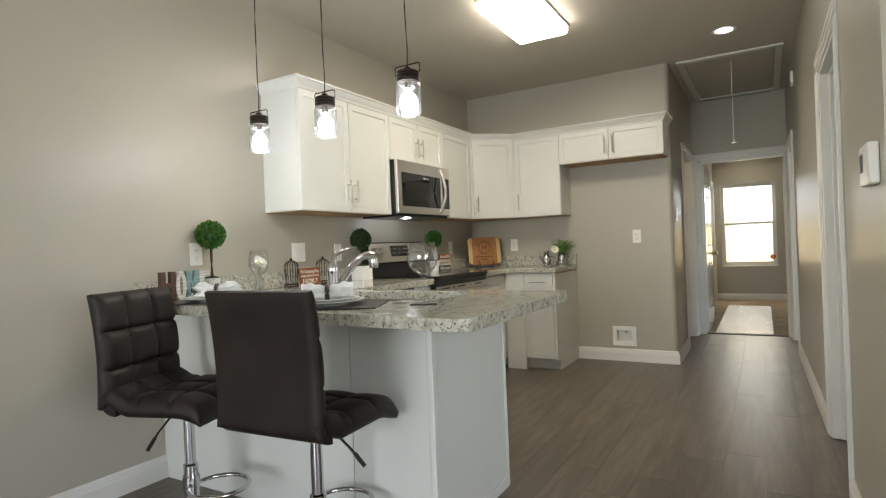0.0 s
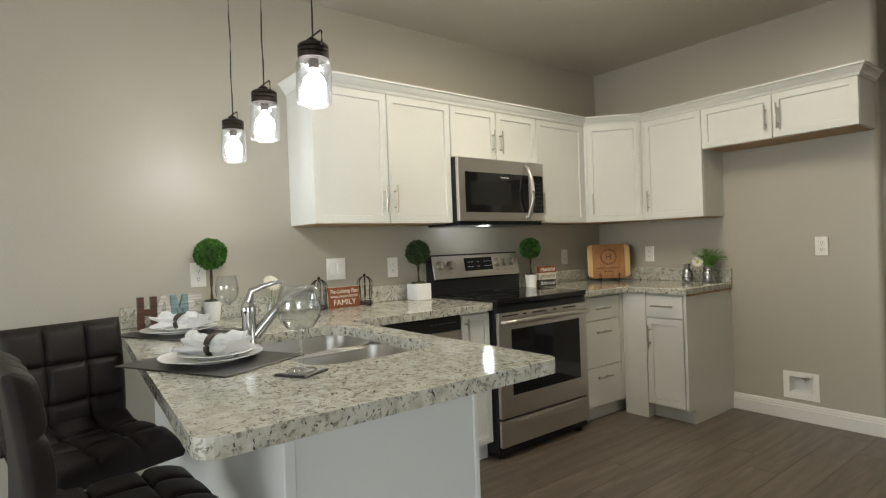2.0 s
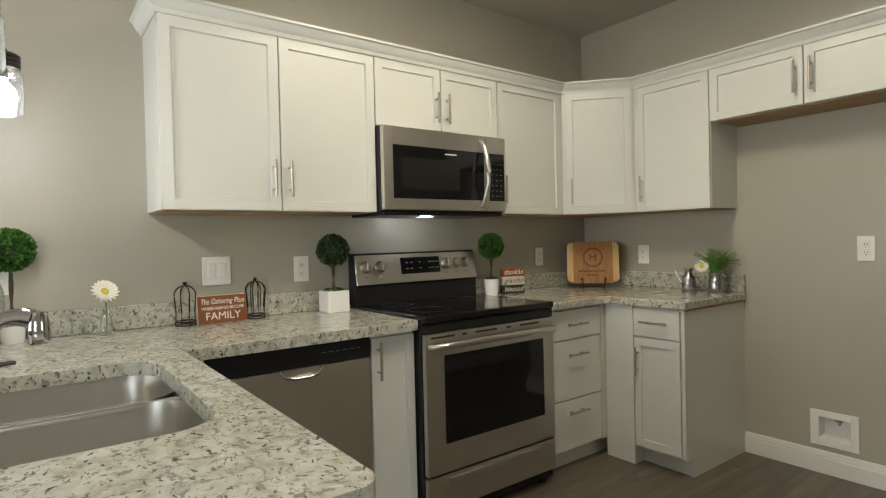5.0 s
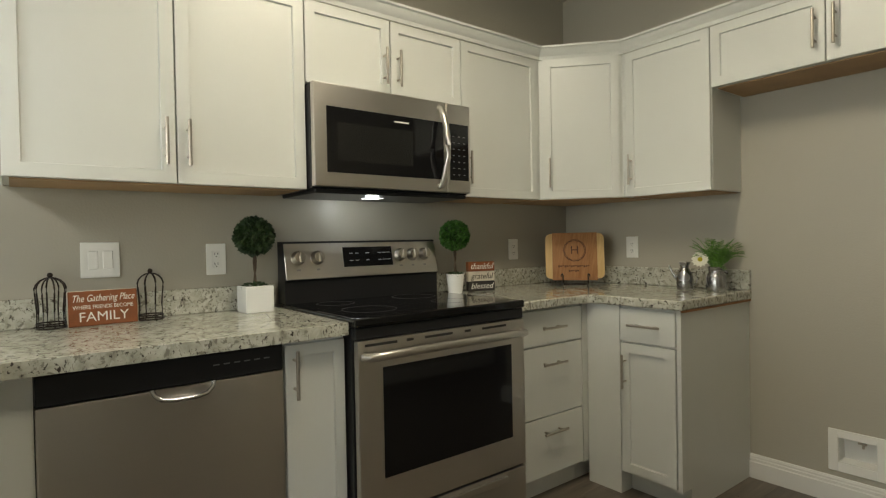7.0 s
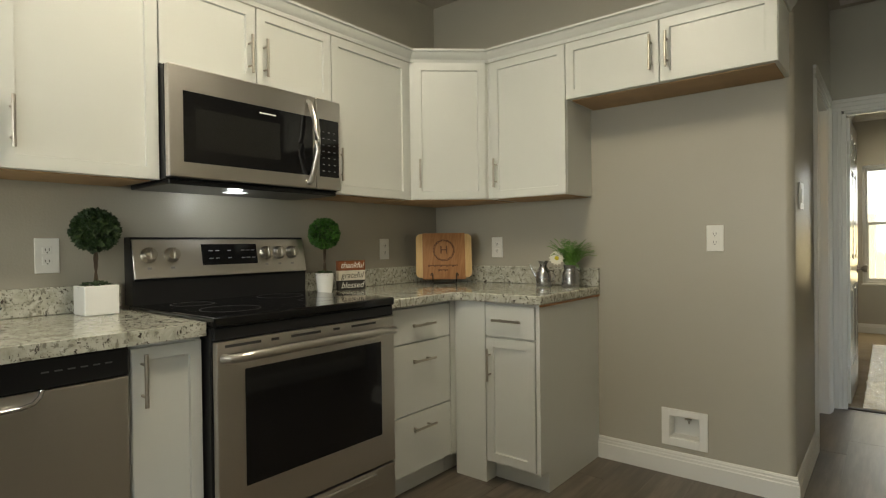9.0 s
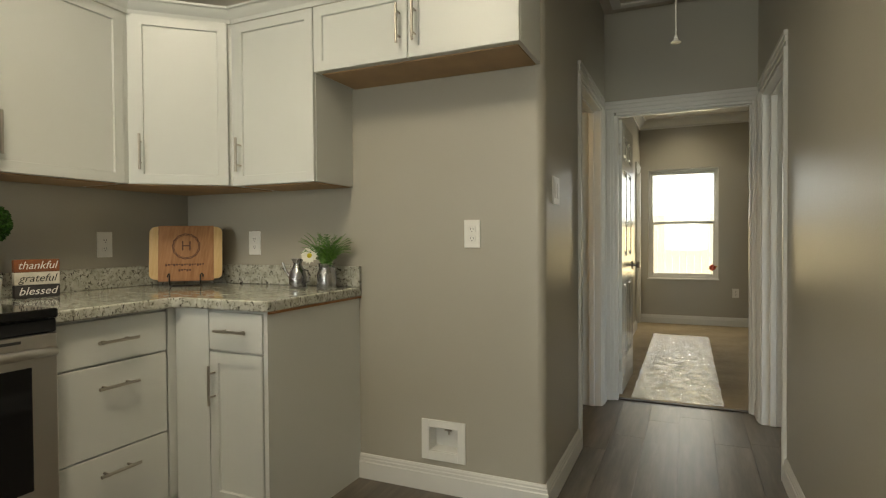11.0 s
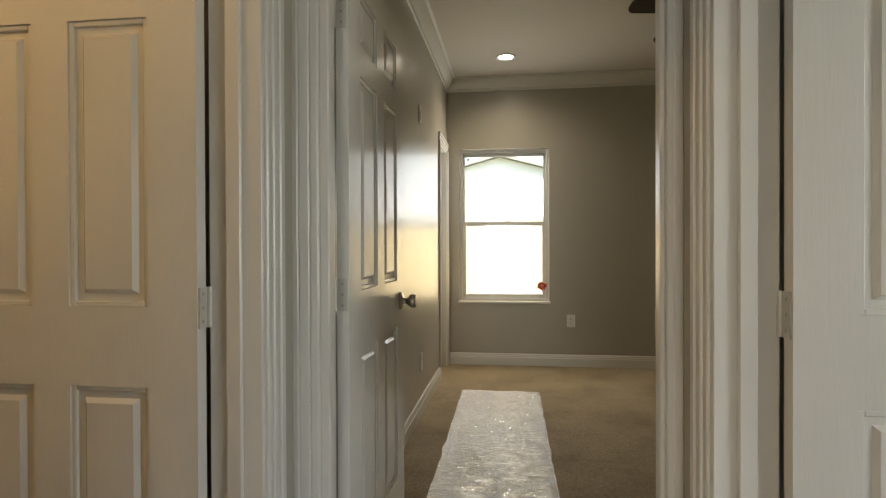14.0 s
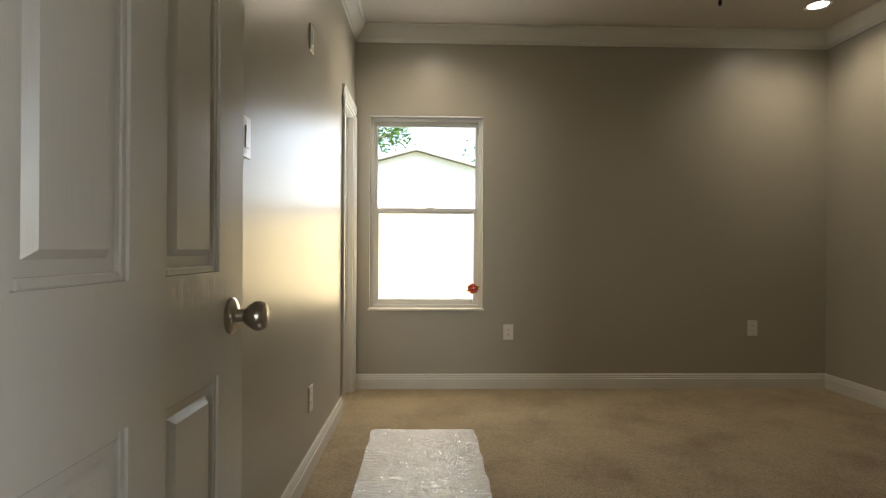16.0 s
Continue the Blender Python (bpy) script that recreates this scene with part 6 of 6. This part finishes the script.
for w, z in ((0.19, -0.058), (0.07, -0.085)):
    t = bmesh.new()
    nb = int(w / 0.012)
    for k in range(nb):
        box(t, (-w / 2 + k * 0.012, z - 0.007 + 0.003 * (k % 3), 0.0002), (-w / 2 + k * 0.012 + 0.009, z + 0.005, 0.0008))
    part("engraved_line", in_axes(t, m), M["burn"], r)
r = thing("easel", (-1.355, 6.28, CT), "dark scrolled wire plate easel", "easel")
for s in (-0.07, 0.07):
    pts = [(s, -0.163, -0.10), (s, -0.162, 0.01), (s, -0.158, 0.04), (s, -0.14, 0.046), (s, -0.115, 0.04), (s * 1.05, -0.106, 0.030), (s * 1.15, -0.112, 0.024), (s * 1.15, -0.122, 0.027)]
    part("arm", in_axes(tube(bmesh.new(), pts, 0.0036, 8), m), M["bronze"], r, smooth=60)
part("crossbar", in_axes(tube(bmesh.new(), [(-0.07, -0.160, -0.03), (0.07, -0.160, -0.03)], 0.0036, 8), m), M["bronze"], r)

# oil can and milk can with flowers
jx, jy = -0.735, 6.37
r = thing("oil_can", (jx, jy, CT), "small tin oil can with a thin spout", "oil can")
part("body", lathe(bmesh.new(), [(0, 0.0005), (0.039, 0.0005), (0.041, 0.006), (0.041, 0.055), (0.036, 0.082), (0.024, 0.100), (0.019, 0.112), (0.021, 0.122), (0.029, 0.138), (0.027, 0.140), (0.018, 0.122), (0.0, 0.118)], (jx, jy, CT), 28), M["galv"], r, smooth=40)
part("spout", tube(bmesh.new(), [(jx - 0.036, jy - 0.01, CT + 0.05), (jx - 0.058, jy - 0.016, CT + 0.085), (jx - 0.072, jy - 0.02, CT + 0.122)], [0.008, 0.006, 0.0045], 10), M["galv"], r, smooth=60)
part("loop_handle", tube(bmesh.new(), [(jx + 0.034, jy, CT + 0.088), (jx + 0.060, jy, CT + 0.085), (jx + 0.066, jy, CT + 0.06), (jx + 0.058, jy, CT + 0.03), (jx + 0.040, jy, CT + 0.022)], 0.0035, 8), M["galv"], r, smooth=60)
kx, ky = -0.588, 6.395
r = thing("milk_can", (kx, ky, CT), "galvanised milk can holding ferns and a daisy", "flower pot")
part("can", lathe(bmesh.new(), [(0, 0.0005), (0.044, 0.0005), (0.046, 0.006), (0.045, 0.068), (0.042, 0.076), (0.034, 0.092), (0.036, 0.112), (0.041, 0.118), (0.038, 0.119), (0.032, 0.1), (0, 0.095)], (kx, ky, CT), 28), M["galv"], r, "dull galvanised can", 40)
part("bail", tube(bmesh.new(), [(kx + 0.036, ky - 0.01, CT + 0.105), (kx + 0.055, ky - 0.014, CT + 0.100), (kx + 0.062, ky - 0.015, CT + 0.092)], 0.004, 8), M["galv"], r)
rnd = random.Random(5)
t = bmesh.new()
st = bmesh.new()
for k in range(72):
    a, out, up = rnd.uniform(0, 6.28), rnd.uniform(0.02, 0.13), rnd.uniform(0.06, 0.16)
    out *= 0.75 if math.sin(a) > 0 else 1.0
    base = Vector((kx + 0.012 * math.cos(a), ky + 0.012 * math.sin(a), CT + 0.10))
    tip = base + Vector((out * math.cos(a) + 0.02, min(out * math.sin(a), 0.09), up - (0.06 if k % 5 == 0 else 0)))
    pts = [base.lerp(tip, i / 9) + Vector((0, 0, 0.03 * math.sin(math.pi * i / 9))) for i in range(10)]
    tube(st, pts, 0.0011, 4)
    for i in range(2, 10):
        for s in (-1, 1):
            d = (pts[i] - pts[i - 1]).normalized()
            sd = d.cross(Vector((0, 0, 1))).normalized() * s
            L = 0.022 * (1 - 0.06 * i) * rnd.uniform(0.8, 1.2)
            q = pts[i] + sd * L + d * L * 0.7 + Vector((0, 0, rnd.uniform(-0.006, 0.006)))
            w = d * L * 0.22
            t.faces.new([t.verts.new(v) for v in (pts[i] - w * 0.3, pts[i].lerp(q, 0.5) - w, q, pts[i].lerp(q, 0.5) + w)])
for v in t.verts:
    v.co.y = min(v.co.y, YB - 0.003)
tagged(part("foliage", t, M["fern"], r), kind="stuff")
tagged(part("stalk", st, M["fern"], r), kind="stuff")
daisy(r, None, 0.042, Matrix.Translation((kx - 0.045, ky - 0.065, CT + 0.155)) @ Matrix.Rotation(radians(72), 4, "X") @ Matrix.Rotation(radians(18), 4, "Y"), M["petal"], 14)

# red flower stuck on the bedroom window
r = thing("window_flower", (1.225, WY, 0.72), "red artificial flower stuck to the window pane", "flower")
rnd = random.Random(9)
t = bmesh.new()
for k in range(46):
    v = Vector((rnd.gauss(0, 1), -abs(rnd.gauss(0, 0.7)), rnd.gauss(0, 1))).normalized()
    s = v.cross(Vector((rnd.uniform(-1, 1), 1, rnd.uniform(-1, 1)))).normalized() * 0.011
    p = Vector((1.225, WY - 0.004, 0.75))
    t.faces.new([t.verts.new(q) for q in (p, p + v * 0.025 + s, p + v * 0.047, p + v * 0.025 - s)])
part("petals", t, M["red"], r)
part("stem", tube(bmesh.new(), [(1.225, WY - 0.003, 0.75), (1.218, WY - 0.003, 0.68), (1.208, WY - 0.003, 0.64)], 0.0022, 6), M["fern"], r)
for q in ((1.188, 0.735), (1.263, 0.76)):
    t = bmesh.new()
    t.faces.new([t.verts.new((q[0] + a, WY - 0.004, q[1] + b)) for a, b in ((-0.02, -0.006), (0.0, -0.012), (0.022, 0.004), (0.002, 0.012))])
    part("leaf", t, M["yellow"], r)

# bedroom ceiling fan
r = thing("ceiling_fan", (2.21, 10.31, ZC), "dark ceiling fan with pull chains, at rest", "ceiling fan")
part("canopy", lathe(bmesh.new(), [(0, -0.06), (0.03, -0.058), (0.07, -0.01), (0.07, -0.0005), (0, -0.0005)], (2.21, 10.31, ZC), 28), M["bronze"], r, smooth=40)
part("downrod", cyl(bmesh.new(), (2.21, 10.31, ZC - 0.05), (2.21, 10.31, ZC - 0.11), 0.013, n=14), M["bronze"], r)
part("motor", lathe(bmesh.new(), [(0, -0.29), (0.06, -0.29), (0.075, -0.26), (0.11, -0.24), (0.13, -0.20), (0.12, -0.14), (0.06, -0.10), (0, -0.095)], (2.21, 10.31, ZC), 32), M["bronze"], r, smooth=40)
for k in range(5):
    a = radians(190 + 72 * k)
    m = Matrix.Translation((2.21, 10.31, ZC - 0.215)) @ Matrix.Rotation(a, 4, "Z") @ Matrix.Rotation(radians(11), 4, "X")
    t = prism(bmesh.new(), [tuple(v) for v in fillet([(0.17, -0.055), (0.60, -0.07), (0.60, 0.07), (0.17, 0.055)], [0.02, 0.05, 0.05, 0.02], 5)], -0.004, 0.004)
    t.transform(m)
    b = part("blade", t, M["fanblade"], r)
    t = B((0.09, -0.018, -0.010), (0.22, 0.018, -0.0045), 0.002)
    t.transform(m)
    part("blade_arm", t, M["bronze"], b)
for x, y, z in ((2.085, 10.31, 2.075), (2.33, 10.30, 2.158)):
    part("pull_chain", cyl(bmesh.new(), (x, y, ZC - 0.20), (x, y, z), 0.0016, n=6), M["bronze"], r)
    part("chain_knob", lathe(bmesh.new(), [(0.001, -0.018), (0.007, -0.012), (0.008, 0), (0.004, 0.012), (0.001, 0.014)], (x, y, z), 12), M["bronze"], r, smooth=60)


# ---- outside ----
structure("ground", B((-150, -150, -0.32), (150, 150, -0.22)), M["grass"], "dry lawn round the house", "ground")
fence = thing("fence", (1.0, 17.0, -0.22), "weathered wooden privacy fence behind the house", "fence")
pick = mesh_of("picket", B((-0.068, -0.009, 0), (0.068, 0.009, 1.83), 0.004), M["fence"])
rnd = random.Random(4)
for k in range(70):
    b = part("picket", pick, None, fence)
    b.matrix_basis = Matrix.Translation((-4.0 + k * 0.142, 17.0 + rnd.uniform(-0.004, 0.004), -0.22 + rnd.uniform(0, 0.03)))
for z in (0.15, 0.75, 1.35):
    part("rail", B((-4.1, 17.012, z), (6.1, 17.05, z + 0.085)), M["fence"], fence)
r = thing("shed", (0.6, 22, -0.22), "pale-sided neighbouring building with a low gable roof", "building")
t = bmesh.new()
pr = [(-2.6, -0.22), (3.8, -0.22), (3.8, 2.55), (0.6, 3.42), (-2.6, 2.55)]
a = [t.verts.new((x, 21.5, z)) for x, z in pr]
b = [t.verts.new((x, 26.5, z)) for x, z in pr]
for k in range(5):
    t.faces.new((a[k], a[(k + 1) % 5], b[(k + 1) % 5], b[k]))
t.faces.new(a)
t.faces.new(b[::-1])
bmesh.ops.recalc_face_normals(t, faces=t.faces[:])
part("wall", t, M["siding"], r)
for s in (-1, 1):
    t = bmesh.new()
    q = [(0.6, 3.43), (0.6 + s * 3.5, 2.48), (0.6 + s * 3.5, 2.56), (0.6, 3.52)]
    a = [t.verts.new((x, 21.3, z)) for x, z in q]
    b = [t.verts.new((x, 26.7, z)) for x, z in q]
    for k in range(4):
        t.faces.new((a[k], a[(k + 1) % 4], b[(k + 1) % 4], b[k]))
    t.faces.new(a)
    t.faces.new(b[::-1])
    bmesh.ops.recalc_face_normals(t, faces=t.faces[:])
    part("roof", t, M["roof"], r)


def tree(x, y, h, w, seed):
    rnd = random.Random(seed)
    r = thing("tree", (x, y, -0.22), "leafy green tree behind the neighbouring building", "tree", "garden trees")
    t = bmesh.new()
    tube(t, [(x, y, -0.22), (x + 0.1, y, h * 0.3), (x + 0.05, y + 0.1, h * 0.6), (x, y, h * 0.85)], [0.24, 0.18, 0.12, 0.04], 10)
    tips = []
    for k in range(12):
        a, z = rnd.uniform(0, 6.28), rnd.uniform(0.35, 0.8) * h
        L = w * rnd.uniform(0.5, 1.0)
        e = (x + L * math.cos(a), y + L * math.sin(a), z + L * 0.5)
        tube(t, [(x + 0.05, y, z), ((x + e[0]) / 2, (y + e[1]) / 2, z + L * 0.3), e], [0.07, 0.045, 0.015], 6)
        tips += [Vector(e), Vector(((x + e[0]) / 2, (y + e[1]) / 2, z + L * 0.35))]
    part("trunk", t, M["bark"], r, smooth=60)
    lv = bmesh.new()
    for c in tips:
        for _ in range(140):
            p = c + Vector((rnd.gauss(0, 0.35), rnd.gauss(0, 0.35), rnd.gauss(0, 0.28)))
            d = Vector((rnd.uniform(-1, 1), rnd.uniform(-1, 1), rnd.uniform(-0.8, 0.4))).normalized() * 0.13
            s = d.cross(Vector((rnd.uniform(-1, 1), rnd.uniform(-1, 1), 1))).normalized() * 0.05
            lv.faces.new([lv.verts.new(q) for q in (p - d * 0.5, p + s, p + d, p - s)])
    tagged(part("crown", lv, M["tree"], r), kind="stuff")


tree(-1.6, 27.5, 6.2, 1.9, 1)
tree(3.9, 28.5, 5.4, 1.6, 2)
tree(-4.5, 29, 6.5, 2.2, 3)

# ---- floor planks ----
PWD, PLN = 0.18, 1.22
pm = {}
rnd = random.Random(11)
cols = int((HR - XL) / PWD) + 1
for c in range(cols):
    x0 = XL + c * PWD
    x1 = min(x0 + PWD, HR)
    if x1 - x0 < 0.02:
        continue
    y = 1.6 - rnd.uniform(0, PLN)
    while y < YE - 0.09:
        ya, yb = max(y, 1.2), min(y + PLN, YE - 0.086)
        inside_wall = ya > YB and x1 <= HL - 0.02
        if yb - ya > 0.03 and not inside_wall:
            key = (round(x1 - x0, 3), round(yb - ya, 3))
            if key not in pm:
                pm[key] = mesh_of("plank", B((0.0006, 0.0006, -0.0035), (key[0] - 0.0006, key[1] - 0.0006, 0.0), 0.0004), M["vinyl"])
            b = part("plank", pm[key], None, floor)
            b.matrix_basis = Matrix.Translation((x0, ya, 0))
        y += PLN
